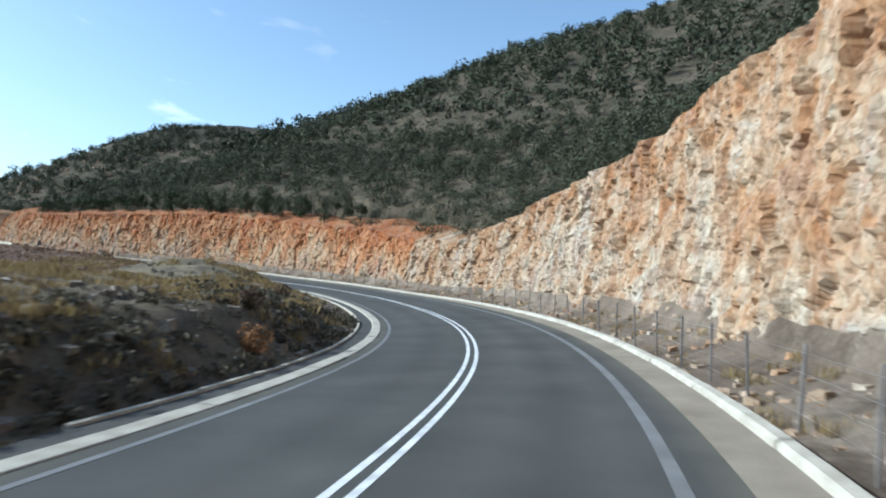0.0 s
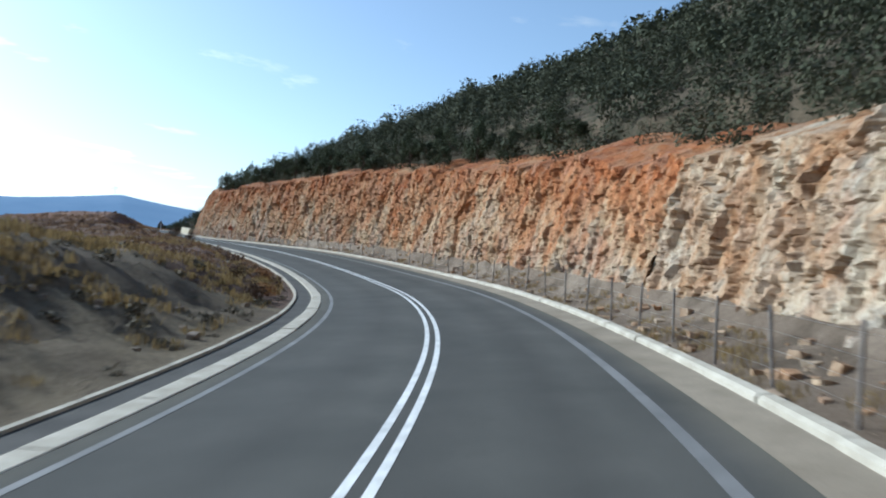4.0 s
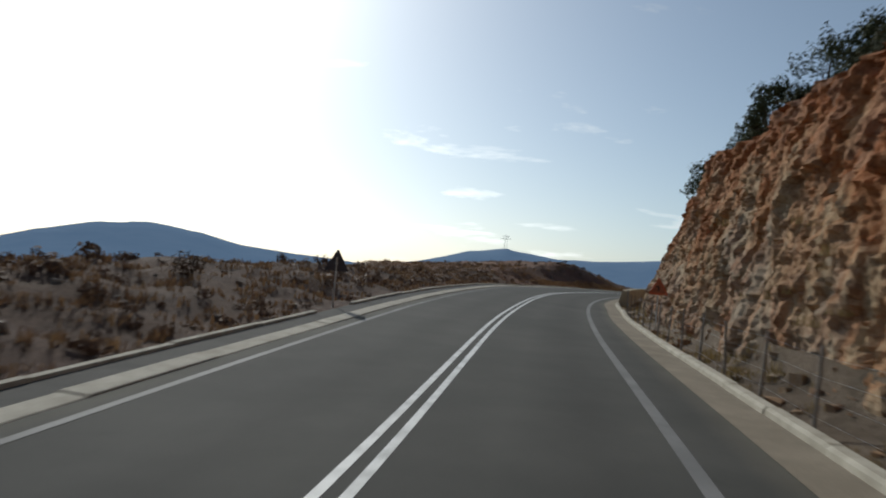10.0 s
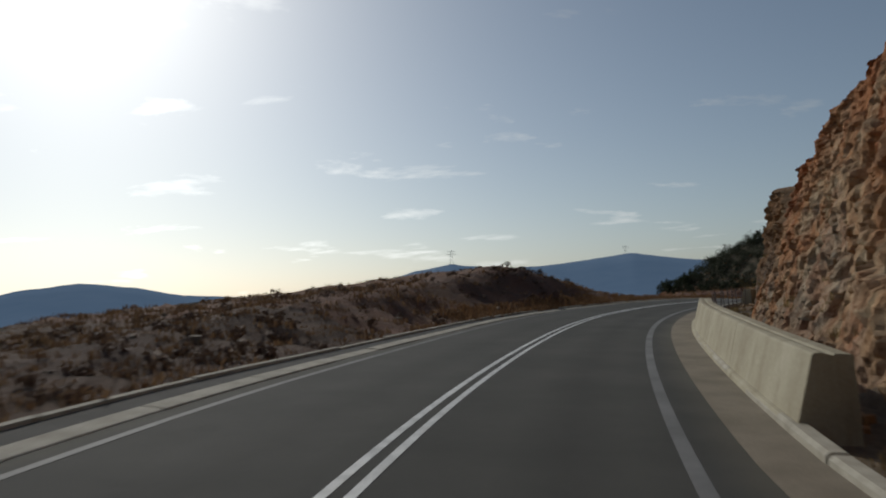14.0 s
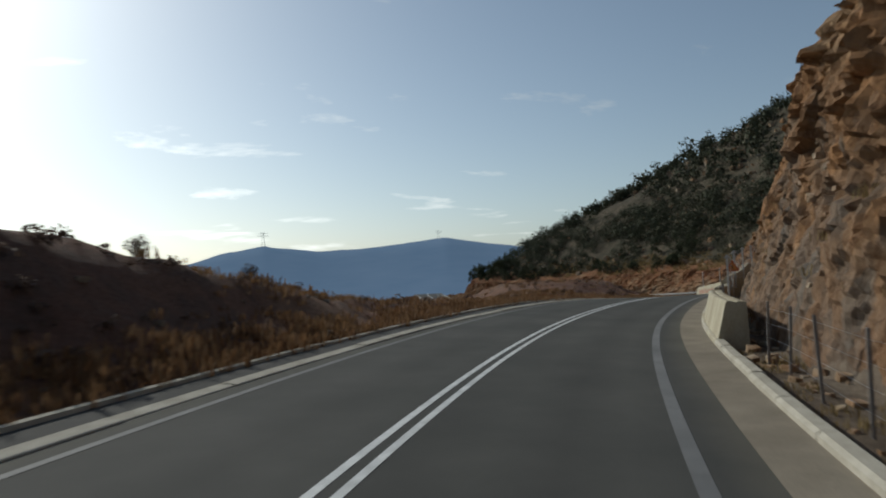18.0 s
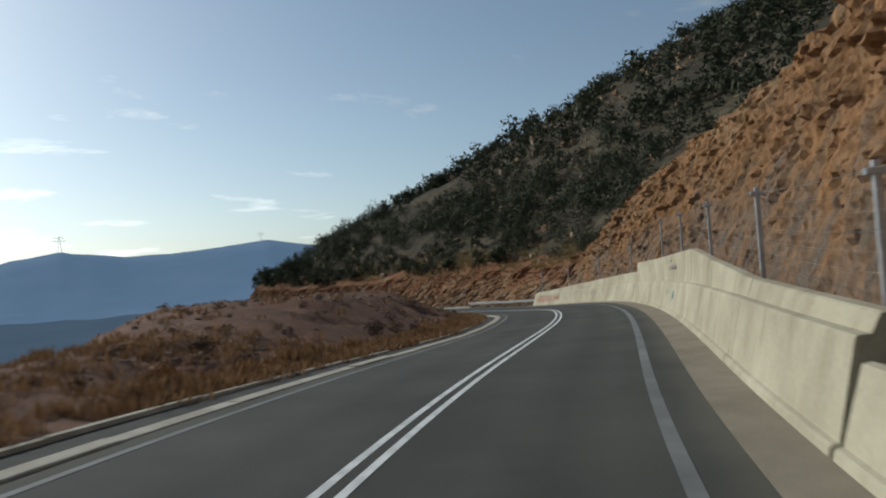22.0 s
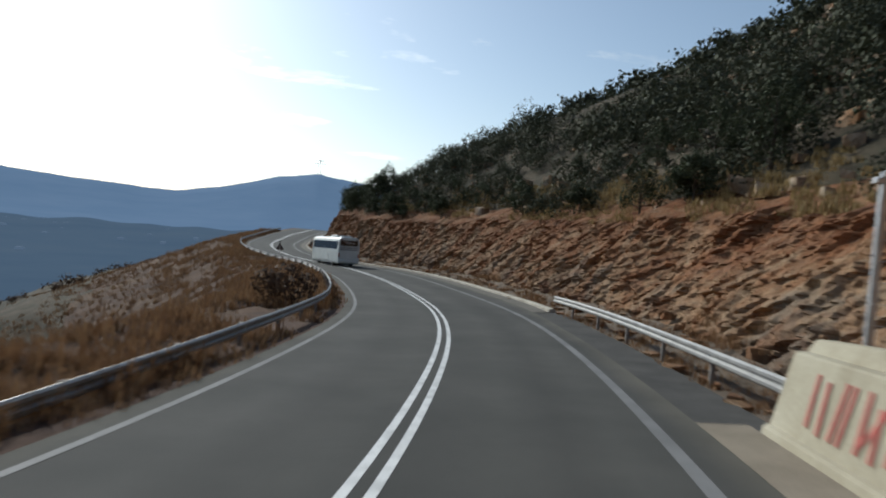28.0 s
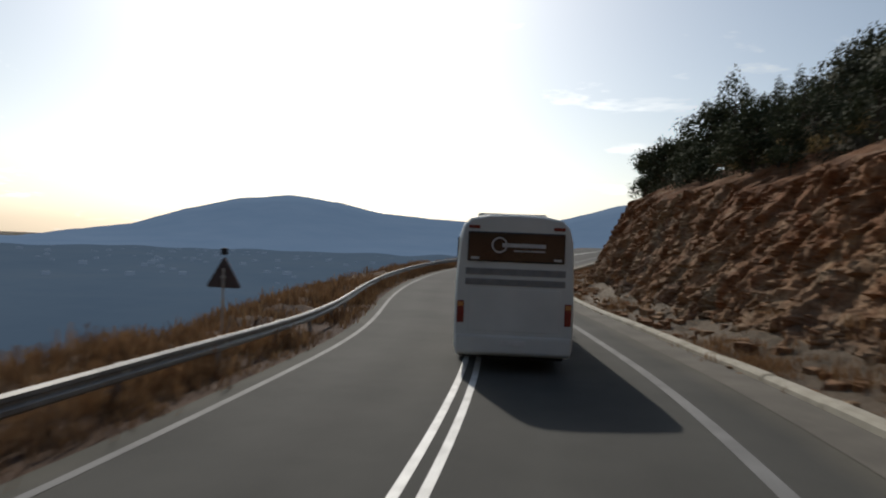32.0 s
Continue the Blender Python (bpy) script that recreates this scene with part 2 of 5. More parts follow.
def curve_of(table):
    xs, ys = zip(*table)
    return lambda s: np.interp(s, xs, ys)


LINE_C, LINE_L, LINE_R = 2.16, 5.9, -1.68
LAST = 560.0
# tables by station: the cutting's height, foot and lean; the hill behind it; the bank beyond the far kerb
cut_height = curve_of([(-60, 12.4), (30, 12.4), (45, 11.3), (58, 10), (70, 8.4), (76, 7.3), (83, 6.2), (92, 6.6), (105, 7.9), (116, 8.6), (130, 9.3), (152, 9.4), (171, 8.9), (195, 8.2), (210, 8.2), (222, 9.0), (230, 8.4), (236, 6.4), (241, 3.0), (249, 2.0), (256, 5.5), (263, 9.0), (275, 10), (300, 9.2), (320, 11.5), (335, 13), (352, 13.3), (365, 12.3), (373, 10.2), (380, 7.2), (388, 5.2), (402, 5.6), (440, 6.2), (462, 6.0), (480, 6.2), (512, 6.4), (519, 5.4), (527, 1.0), (700, 0.3)])
cut_foot = curve_of([(-60, -7.2), (75, -7.0), (100, -6.5), (140, -6.1), (186, -5.2), (205, -5.6), (214, -5.6), (232, -6.3), (250, -6.2), (262, -5.2), (300, -5.3), (380, -5.6), (402, -6.6), (700, -6.8)])
cut_lean = curve_of([(-60, 2.2), (185, 2.4), (203, 3.3), (226, 3.4), (234, 2.6), (262, 2.4), (300, 4.0), (340, 6.2), (378, 5.2), (400, 6.2), (445, 5.6), (462, 3.8), (480, 3.2), (700, 3.2)])
hill_slope = curve_of([(-60, 0.58), (130, 0.565), (160, 0.505), (190, 0.43), (215, 0.455), (228, 0.28), (236, 0.05), (258, 0.05), (300, 0.32), (380, 0.55), (421, 0.70), (445, 0.68), (474, 0.58), (481, 0.56), (491, 0.63), (514, 0.60), (521, 0.42), (530, -0.1), (545, -0.4), (700, -0.4)])
hill_rise = curve_of([(-60, 180), (150, 180), (190, 140), (215, 100), (230, 24), (262, 6), (300, 30), (380, 80), (440, 112), (474, 60), (484, 48), (492, 32), (515, 25), (530, 40), (600, 90), (700, 90)])
bank_rise = curve_of([(-60, 1.7), (32, 1.65), (46, 1.0), (60, 0.6), (72, 0.8), (86, 1.2), (100, 1.4), (120, 1.3), (150, 1.1), (185, 1.25), (205, 0.8), (217, 0.9), (232, 2.0), (245, 2.7), (257, 4.0), (266, 2.3), (276, 1.0), (288, 0.55), (300, 0.3), (318, 1.0), (330, 2.1), (350, 2.45), (361, 1.1), (370, 0.0), (385, -0.25), (700, -0.3)])
bank_run = curve_of([(-60, 3.4), (40, 3.4), (60, 5.0), (80, 7.5), (110, 6.0), (150, 6), (230, 6), (257, 6), (270, 5), (312, 6), (328, 9), (354, 9), (366, 5), (700, 4)])
flat_reach = curve_of([(-60, 70), (60, 40), (90, 14), (110, 9), (200, 9), (225, 20), (240, 24), (262, 14), (275, 6), (302, 6), (318, 12), (335, 20), (352, 16), (366, 7), (380, 4), (700, 3.5)])
fall_slope = curve_of([(-60, 0.10), (200, 0.12), (262, 0.25), (305, 0.3), (352, 0.35), (372, 0.50), (385, 0.60), (440, 0.60), (500, 0.4), (700, 0.3)])


talus = curve_of([(-60, 0.85), (40, 0.75), (100, 0.6), (150, 0.6), (185, 0.4), (207, 0.25), (211, 0.0), (384, 0.0), (392, 0.3), (540, 0.35), (700, 0.3)])


def land(s, d):
    """Height of the land over the road, by station and way to the left."""
    foot, lean, hc = cut_foot(s), cut_lean(s), cut_height(s)
    out = np.maximum(0, foot - d)
    face = np.clip(out / lean, 0, 1) * hc
    cap = np.maximum(hill_rise(s), 1.0)
    run = np.maximum(0, out - lean) * hill_slope(s)
    hill = run / (1 + (np.abs(run) / cap) ** 3) ** (1 / 3)
    right = -0.12 + face + hill
    l = np.maximum(0, d - 7.8)
    up = np.clip(l / bank_run(s), 0, 1)
    up = up * up * (3 - 2 * up)
    left = -0.05 + bank_rise(s) * up - 0.015 * np.maximum(0, l - 6) - np.maximum(0, l - flat_reach(s)) * fall_slope(s)
    left = left + np.interp(s, [-60, 40, 62, 78], [0.075, 0.07, 0.03, 0.0]) * np.clip(l - 4, 0, 26) + 1.9 * np.exp(-((s - 85) / 14) ** 2 - ((d - 20) / 7) ** 2)
    right = right + talus(s) * np.clip((-d - 4.3) / np.maximum(0.3, -foot - 4.3), 0, 1) ** 1.5 * (d > foot - 0.5)
    return np.where(d < 0, right, left) - 0.7 * np.maximum(0, s - 548)


def nearest(fx, fy):
    S, D = np.empty(len(fx)), np.empty(len(fx))
    ks = slice(0, len(RS), 2)
    for a in range(0, len(fx), 6000):
        dx, dy = fx[a:a + 6000, None] - RX[None, ks], fy[a:a + 6000, None] - RY[None, ks]
        k = np.argmin(dx * dx + dy * dy, 1)
        i = np.arange(len(k))
        h = RH[ks][k]
        S[a:a + 6000] = RS[ks][k]
        D[a:a + 6000] = np.hypot(dx[i, k], dy[i, k]) * np.sign(-dx[i, k] * np.cos(h) - dy[i, k] * np.sin(h))
    return S, D


def grid_mesh(name, co, nu, nv, mat, smooth=True, parent=None):
    """A sheet of nu rows of nv vertices."""
    idx = np.arange(nu * nv).reshape(nu, nv)
    q = np.stack([idx[:-1, :-1], idx[:-1, 1:], idx[1:, 1:], idx[1:, :-1]], -1).reshape(-1, 4)
    return quads_mesh(name, co, q, mat, smooth, parent)


def quads_mesh(name, co, quads, mat, smooth=False, parent=None):
    co = np.asarray(co)
    soft = co[:, 3:6] if co.shape[1] == 6 else None
    co = co[:, :3]
    me = bpy.data.meshes.new(name)
    me.vertices.add(len(co))
    me.vertices.foreach_set("co", np.asarray(co, np.float32).ravel())
    me.loops.add(len(quads) * 4)
    me.loops.foreach_set("vertex_index", np.asarray(quads, np.int32).ravel())
    me.polygons.add(len(quads))
    me.polygons.foreach_set("loop_start", np.arange(0, len(quads) * 4, 4, dtype=np.int32))
    me.polygons.foreach_set("loop_total", np.full(len(quads), 4, np.int32))
    me.materials.append(mat)
    me.update(calc_edges=True)
    me.polygons.foreach_set("use_smooth", np.full(len(quads), smooth or soft is not None))
    me.validate()
    if soft is not None:
        me.attributes.new("custom_normal", "FLOAT_VECTOR", "POINT").data.foreach_set("vector", np.asarray(soft, np.float32).ravel())
    ob = new(name, me)
    if parent:
        ob.parent = parent
    return ob


def rough(x, y, scale, seed=0.0):
    """Smooth noise over arrays of places."""
    return np.array([noise.fractal(Vector((a * scale, b * scale, seed)), 0.9, 2.1, 4) for a, b in zip(x, y)])


# ---- more materials ----
def rock_material(name, pale, mid, dark, grey, stain, lift):
    """Fractured rock: big patches, bands by height up the face, broken blocks, streaks, dirty cracks and grain."""
    m, nt, b = material(name, 0.94)
    b.inputs["Specular IOR Level"].default_value = 0.15
    geo = nt.nodes.new("ShaderNodeNewGeometry").outputs["Position"]
    mp = nt.nodes.new("ShaderNodeMapping")
    mp.inputs["Scale"].default_value, mp.inputs["Rotation"].default_value = (1.0, 1.0, 0.6), (0.35, 0.2, 0)
    nt.links.new(geo, mp.inputs["Vector"])
    rise = nt.nodes.new("ShaderNodeAttribute")
    rise.attribute_name = "rise"
    big = noise_node(nt, 0.21, 9, 0.68, mp.outputs[0], 0.5)
    add = nt.nodes.new("ShaderNodeMath")
    add.operation, add.inputs[1].default_value = "MULTIPLY_ADD", lift
    nt.links.new(rise.outputs["Fac"], add.inputs[0])
    nt.links.new(big, add.inputs[2])
    col = ramp_node(nt, add.outputs[0], [(0.36, grey), (0.46, pale), (0.55, mid), (0.64, stain), (0.76, dark)])

    def cells(scale, feature, vec):
        v = nt.nodes.new("ShaderNodeTexVoronoi")
        v.feature = feature
        v.inputs["Scale"].default_value, v.inputs["Randomness"].default_value = scale, 1.0
        nt.links.new(vec, v.inputs["Vector"])
        return v

    def warped(scale, amount):
        """The place, shaken by noise, so that block edges run unevenly."""
        n = nt.nodes.new("ShaderNodeTexNoise")
        n.inputs["Scale"].default_value, n.inputs["Detail"].default_value = scale, 4
        nt.links.new(mp.outputs[0], n.inputs["Vector"])
        v = nt.nodes.new("ShaderNodeVectorMath")
        v.operation, v.inputs[1].default_value = "MULTIPLY_ADD", (amount, amount, amount)
        nt.links.new(n.outputs["Color"], v.inputs[0])
        nt.links.new(mp.outputs[0], v.inputs[2])
        return v.outputs[0]

    place = warped(0.9, 1.1)
    vor = cells(1.5, "F1", place)
    sep = nt.nodes.new("ShaderNodeSeparateColor")
    nt.links.new(vor.outputs["Color"], sep.inputs[0])
    block = ramp_node(nt, sep.outputs[0], [(0.1, stain), (0.4, mid), (0.65, grey), (0.9, pale)])
    col = mixed(nt, 0.30, col, block)
    st = nt.nodes.new("ShaderNodeMapping")
    st.inputs["Scale"].default_value = (1.6, 1.6, 0.2)
    nt.links.new(geo, st.inputs["Vector"])
    streak = ramp_node(nt, noise_node(nt, 0.5, 6, 0.6, st.outputs[0], 0.5), [(0.46, (0, 0, 0)), (0.64, (0.55, 0.55, 0.55))])
    col = mixed(nt, streak, col, stain)
    fine = ramp_node(nt, noise_node(nt, 3.4, 8, 0.72, mp.outputs[0], 0.2), [(0.34, (0.52, 0.49, 0.46)), (0.58, (1.06, 1.06, 1.06))])
    col = mixed(nt, 0.6, col, fine, "MULTIPLY")
    seam = ramp_node(nt, noise_node(nt, 1.1, 7, 0.6, mp.outputs[0], 0.9), [(0.465, (1, 1, 1)), (0.5, (0.5, 0.42, 0.36)), (0.525, (1, 1, 1))])
    col = mixed(nt, 0.8, col, seam, "MULTIPLY")
    nt.links.new(col, b.inputs["Base Color"])
    chips = nt.nodes.new("ShaderNodeSeparateColor")
    nt.links.new(cells(6.0, "F1", warped(4.0, 0.3)).outputs["Color"], chips.inputs[0])
    high = nt.nodes.new("ShaderNodeMath")
    high.operation, high.inputs[1].default_value = "MULTIPLY_ADD", 0.4
    nt.links.new(chips.outputs[0], high.inputs[0])
    nt.links.new(noise_node(nt, 7.5, 8, 0.72, mp.outputs[0]), high.inputs[2])
    bump(nt, b, high.outputs[0], 0.6, 0.06)
    return m


ROCK_PALE = rock_material("rock_pale", (0.445, 0.375, 0.272), (0.36, 0.238, 0.136), (0.225, 0.100, 0.043), (0.37, 0.337, 0.285), (0.30, 0.150, 0.068), 0.16)
ROCK_RED = rock_material("rock_red", (0.43, 0.315, 0.19), (0.385, 0.20, 0.092), (0.225, 0.074, 0.030), (0.35, 0.285, 0.21), (0.33, 0.120, 0.042), 0.32)
ROCK_BROWN = rock_material("rock_brown", (0.165, 0.115, 0.076), (0.235, 0.130, 0.062), (0.335, 0.225, 0.125), (0.145, 0.122, 0.100), (0.285, 0.150, 0.066), 0.34)
ROCK_ORANGE = rock_material("rock_orange", (0.35, 0.240, 0.140), (0.255, 0.128, 0.060), (0.150, 0.062, 0.028), (0.200, 0.155, 0.112), (0.225, 0.092, 0.038), 0.22)


def land_material(name, a, b_, c, scrub):
    m, nt, b = material(name, 0.95)
    col = ramp_node(nt, noise_node(nt, 0.11, 6, 0.65), [(0.32, a), (0.5, b_), (0.66, c)])
    col = mixed(nt, ramp_node(nt, noise_node(nt, 0.55, 5, 0.65), [(0.48, (0, 0, 0)), (0.62, (0.8, 0.8, 0.8))]), col, scrub)
    fine = ramp_node(nt, noise_node(nt, 7.0, 6, 0.75), [(0.3, (0.45, 0.43, 0.40)), (0.65, (1.1, 1.1, 1.1))])
    col = mixed(nt, 0.8, col, fine, "MULTIPLY")
    nt.links.new(col, b.inputs["Base Color"])
    bump(nt, b, noise_node(nt, 4.0, 7, 0.75), 0.8, 0.15)
    return m


HILL = land_material("hillside_soil", (0.058, 0.052, 0.036), (0.090, 0.074, 0.050), (0.140, 0.112, 0.077), (0.042, 0.043, 0.026))
BANK_SOIL = land_material("dry_bank_soil", (0.110, 0.070, 0.054), (0.132, 0.087, 0.064), (0.155, 0.105, 0.074), (0.096, 0.064, 0.050))
BANK_TAN = land_material("tan_bank_soil", (0.128, 0.100, 0.072), (0.178, 0.145, 0.098), (0.245, 0.205, 0.132), (0.105, 0.084, 0.060))
BANK_RED = land_material("red_bank_soil", (0.150, 0.078, 0.055), (0.205, 0.112, 0.075), (0.275, 0.170, 0.108), (0.125, 0.083, 0.064))
BANK_BROWN = land_material("brown_bank_soil", (0.098, 0.058, 0.040), (0.135, 0.083, 0.054), (0.175, 0.115, 0.070), (0.080, 0.055, 0.042))
VERGE = land_material("gravel_verge", (0.145, 0.112, 0.082), (0.20, 0.158, 0.118), (0.27, 0.222, 0.168), (0.095, 0.074, 0.053))
EDGE_PAINT = mottled("worn_edge_paint", [(0.3, (0.11, 0.11, 0.108)), (0.7, (0.20, 0.20, 0.195))], 0.7, 0.8, fine=(30, 0.3))
WHITE_KERB = mottled("limewashed_concrete", [(0.3, (0.35, 0.318, 0.252)), (0.7, (0.54, 0.50, 0.415))], 1.6, 0.88, fine=(18, 0.35), bumps=0.25, dist=0.01)
RAIL_STEEL = mottled("dusty_rail_steel", [(0.3, (0.24, 0.235, 0.225)), (0.7, (0.36, 0.355, 0.34))], 1.5, 0.5, 0.45, fine=(14, 0.3))
GALV = mottled("galvanised_steel", [(0.3, (0.42, 0.43, 0.44)), (0.7, (0.60, 0.61, 0.62))], 3.0, 0.42, 0.85)
RUSTED = mottled("rusty_post_steel", [(0.3, (0.16, 0.14, 0.125)), (0.7, (0.27, 0.25, 0.23))], 4.0, 0.7, 0.3)


def foliage(name, a, b_, c, through_light=0.25):
    m, nt, b = material(name, 0.75)
    isl = nt.nodes.new("ShaderNodeNewGeometry").outputs["Random Per Island"]
    nz = noise_node(nt, 0.35, 3)
    mx = nt.nodes.new("ShaderNodeMath")
    mx.operation = "MULTIPLY_ADD"
    mx.inputs[1].default_value = 0.5
    nt.links.new(isl, mx.inputs[0])
    hf = nt.nodes.new("ShaderNodeMath")
    hf.operation = "MULTIPLY"
    hf.inputs[1].default_value = 0.5
    nt.links.new(nz, hf.inputs[0])
    nt.links.new(hf.outputs[0], mx.inputs[2])
    nt.links.new(ramp_node(nt, mx.outputs[0], [(0.2, a), (0.5, b_), (0.8, c)]), b.inputs["Base Color"])
    b.inputs["Specular IOR Level"].default_value = 0.08
    tr = nt.nodes.new("ShaderNodeBsdfTranslucent")
    nt.links.new(b.inputs["Base Color"].links[0].from_socket, tr.inputs["Color"])
    mixs = nt.nodes.new("ShaderNodeMixShader")
    mixs.inputs[0].default_value = through_light
    nt.links.new(b.outputs[0], mixs.inputs[1])
    nt.links.new(tr.outputs[0], mixs.inputs[2])
    nt.links.new(mixs.outputs[0], nt.nodes["Material Output"].inputs["Surface"])
    return m


SHRUB = foliage("shrub_leaves", (0.043, 0.050, 0.031), (0.056, 0.062, 0.038), (0.076, 0.079, 0.049), 0.12)
PINE = foliage("juniper_needles", (0.028, 0.037, 0.021), (0.044, 0.055, 0.029), (0.066, 0.075, 0.041), 0.15)
STRAW = foliage("dry_grass_blades", (0.16, 0.11, 0.05), (0.25, 0.18, 0.08), (0.34, 0.26, 0.12), 0.25)
RUSSET = foliage("russet_grass_blades", (0.155, 0.085, 0.045), (0.250, 0.145, 0.073), (0.350, 0.225, 0.118), 0.2)
SCRUB = foliage("grey_scrub_twigs", (0.062, 0.055, 0.040), (0.095, 0.084, 0.060), (0.145, 0.128, 0.088), 0.15)
RUSTY_SCRUB = foliage("rusty_scrub_twigs", (0.102, 0.066, 0.051), (0.135, 0.090, 0.066), (0.175, 0.120, 0.081), 0.15)
DRY_BUSH = foliage("dry_bush_twigs", (0.050, 0.034, 0.026), (0.080, 0.052, 0.036), (0.12, 0.078, 0.048), 0.15)
ORANGE_BUSH = foliage("orange_bush_twigs", (0.15, 0.07, 0.03), (0.24, 0.12, 0.05), (0.32, 0.18, 0.08), 0.2)
BROWN_GRASS = foliage("brown_grass_blades", (0.150, 0.090, 0.055), (0.225, 0.138, 0.077), (0.325, 0.213, 0.112), 0.2)
BARK = mottled("bark", [(0.3, (0.05, 0.038, 0.028)), (0.7, (0.10, 0.08, 0.06))], 6, 0.95, bumps=0.5)


# ---- ground, road and its edges ----
def make_ground():
    n = 300
    u = np.linspace(-1, 1, n)
    cx, cy = float(np.interp(230, RS, RX)), float(np.interp(230, RS, RY))
    ax = u * 340 + np.sign(u) * np.abs(u) ** 9 * 4200
    X, Y = np.meshgrid(cx + ax, cy + ax)
    fx, fy = X.ravel(), Y.ravel()
    S, D = nearest(fx, fy)
    Z = np.interp(S, RS, RZ) + land(S, D)
    Z += np.where(np.abs(D) > 12, rough(fx, fy, 0.03) * np.clip((np.abs(D) - 12) / 30, 0, 1) * 2.5, 0)
    strip = ((D > -16) & (D < 26))
    Z = np.where(strip, np.minimum(Z, np.interp(S, RS, RZ)) - 1.2, Z - 0.3)
    R = np.hypot(fx - cx, fy - cy)
    Z = np.where(R > 600, np.minimum(Z, -96 + rough(fx, fy, 0.002) * 6), Z)
    Z = np.maximum(Z, -100.0)
    ob = grid_mesh("ground", np.stack([fx, fy, Z], 1), n, n, HILL)
    tagged(ob, "dark scrubby hillside and hazy valley ground", "ground", kind="structure")


make_ground()


def strip_sheet(name, d_of, s0, s1, step, mat, amp, label):
    st = np.arange(s0, s1 + 0.01, step)
    co = []
    for s in st:
        ds = d_of(s)
        x, y, _ = at(s, ds)
        z = np.interp(s, RS, RZ) + np.clip(ds, -5, 8) * np.interp(s, RS, RB) * np.clip(1 - (np.abs(ds) - 8) / 10, 0, 1) + land(np.full(len(ds), s), ds)
        w = np.clip((np.abs(ds - ds[0])) / 1.5, 0, 1)
        z = z + amp * w * np.array([noise.fractal(Vector((a * 0.45, b * 0.45, 3.0)), 0.8, 2.1, 5) for a, b in zip(x, y)])
        co.append(np.stack([x, y, z], 1))
    m = len(co[0])
    return tagged(grid_mesh(name, np.concatenate(co), len(st), m, mat), label, "ground", kind="structure")


def soil_z(s, d, x, y):
    """Height of the bank's or verge's surface at one place."""
    tilt = min(8, max(-5, d)) * float(np.interp(s, RS, RB)) * min(1, max(0, 1 - (abs(d) - 8) / 10))
    amp, edge = (0.34, 7.72) if d > 0 else (0.22, 3.66)
    w = min(1, max(0, (abs(d) - edge) / 1.5))
    return float(np.interp(s, RS, RZ) + land(np.array(s), np.array(d))) + tilt + amp * w * noise.fractal(Vector((x * 0.45, y * 0.45, 3.0)), 0.8, 2.1, 5)


BANK_D = np.concatenate([np.linspace(7.72, 15, 16), np.linspace(16.2, 30, 10)])
strip_sheet("bank_tan", lambda s: BANK_D, -40, 93.2, 0.9, BANK_TAN, 0.34, "stony tan bank with dry yellow grass")
strip_sheet("bank", lambda s: BANK_D, 93.2, 226.4, 0.9, BANK_SOIL, 0.34, "dry stony roadside bank with sparse straw grass")
strip_sheet("bank_red", lambda s: BANK_D, 226.4, 376.2, 0.9, BANK_RED, 0.34, "bare reddish earth bank with dry grass")
strip_sheet("bank_brown", lambda s: BANK_D, 376.2, LAST - 20, 0.9, BANK_BROWN, 0.34, "dull brown slope below the road with dry grass")
strip_sheet("verge", lambda s: np.linspace(-3.66 + np.interp(s, *EDGE), cut_foot(s) - 0.15, 8), -40, LAST - 20, 0.8, VERGE, 0.22, "stony verge between kerb and rock face")

ROAD_D = [6.4 - 0.445 * k for k in range(21)]
road = sweep("road", [(d, 0.0) for d in ROAD_D], -60, LAST, 1.5, ASPHALT, edge=True)
across = road.data.attributes.new("across", "FLOAT", "POINT")
across.data.foreach_set("value", [(k % 21) / 20 for k in range(len(road.data.vertices))][::-1])
tagged(road, "grey worn asphalt two-lane mountain road", "road", kind="structure")
for nm, d, w, mt in (("centre_line", LINE_C + 0.15, 0.065, PAINT), ("centre_line", LINE_C - 0.15, 0.065, PAINT), ("edge_line", LINE_L, 0.075, EDGE_PAINT), ("edge_line", LINE_R, 0.11, EDGE_PAINT)):
    ob = sweep(nm, [(d + w, 0.006), (d - w, 0.006)], -60, LAST, 1.0, mt)
    tagged(ob, "white painted line worn on the asphalt", "road marking", kind="structure")
for s0, s1, mt in ((-60, 382.5, CONCRETE), (405, LAST, OLD_CONCRETE)):
    ob = sweep("gutter", [(-2.48, 0.008), (-3.34, 0.03), (-3.4, -0.3)], s0, s1, 1.5, mt, edge=True)
    tagged(ob, "pale dusty concrete gutter beside the asphalt", "gutter", kind="structure")
ob = sweep("shoulder_uphill", [(-2.46, -0.006), (-3.0, -0.012), (-3.8, 0.0)], 382, 405.5, 1.5, TARMAC, edge=True)
tagged(ob, "dark dusty tarmac shoulder below the guard rail", "shoulder", kind="structure")
ob = sweep("drain_strip", [(6.74, -0.03), (7.62, 0.0)], -60, 374, 1.5, TARMAC)
tagged(ob, "dark tarmac strip behind the kerb", "pavement", kind="structure")


ob = sweep("shoulder", [(6.38, -0.03), (7.0, -0.02), (7.9, -0.06)], 373.5, LAST, 1.5, BANK_SOIL)
tagged(ob, "dry earth shoulder beside the asphalt", "shoulder", kind="structure")


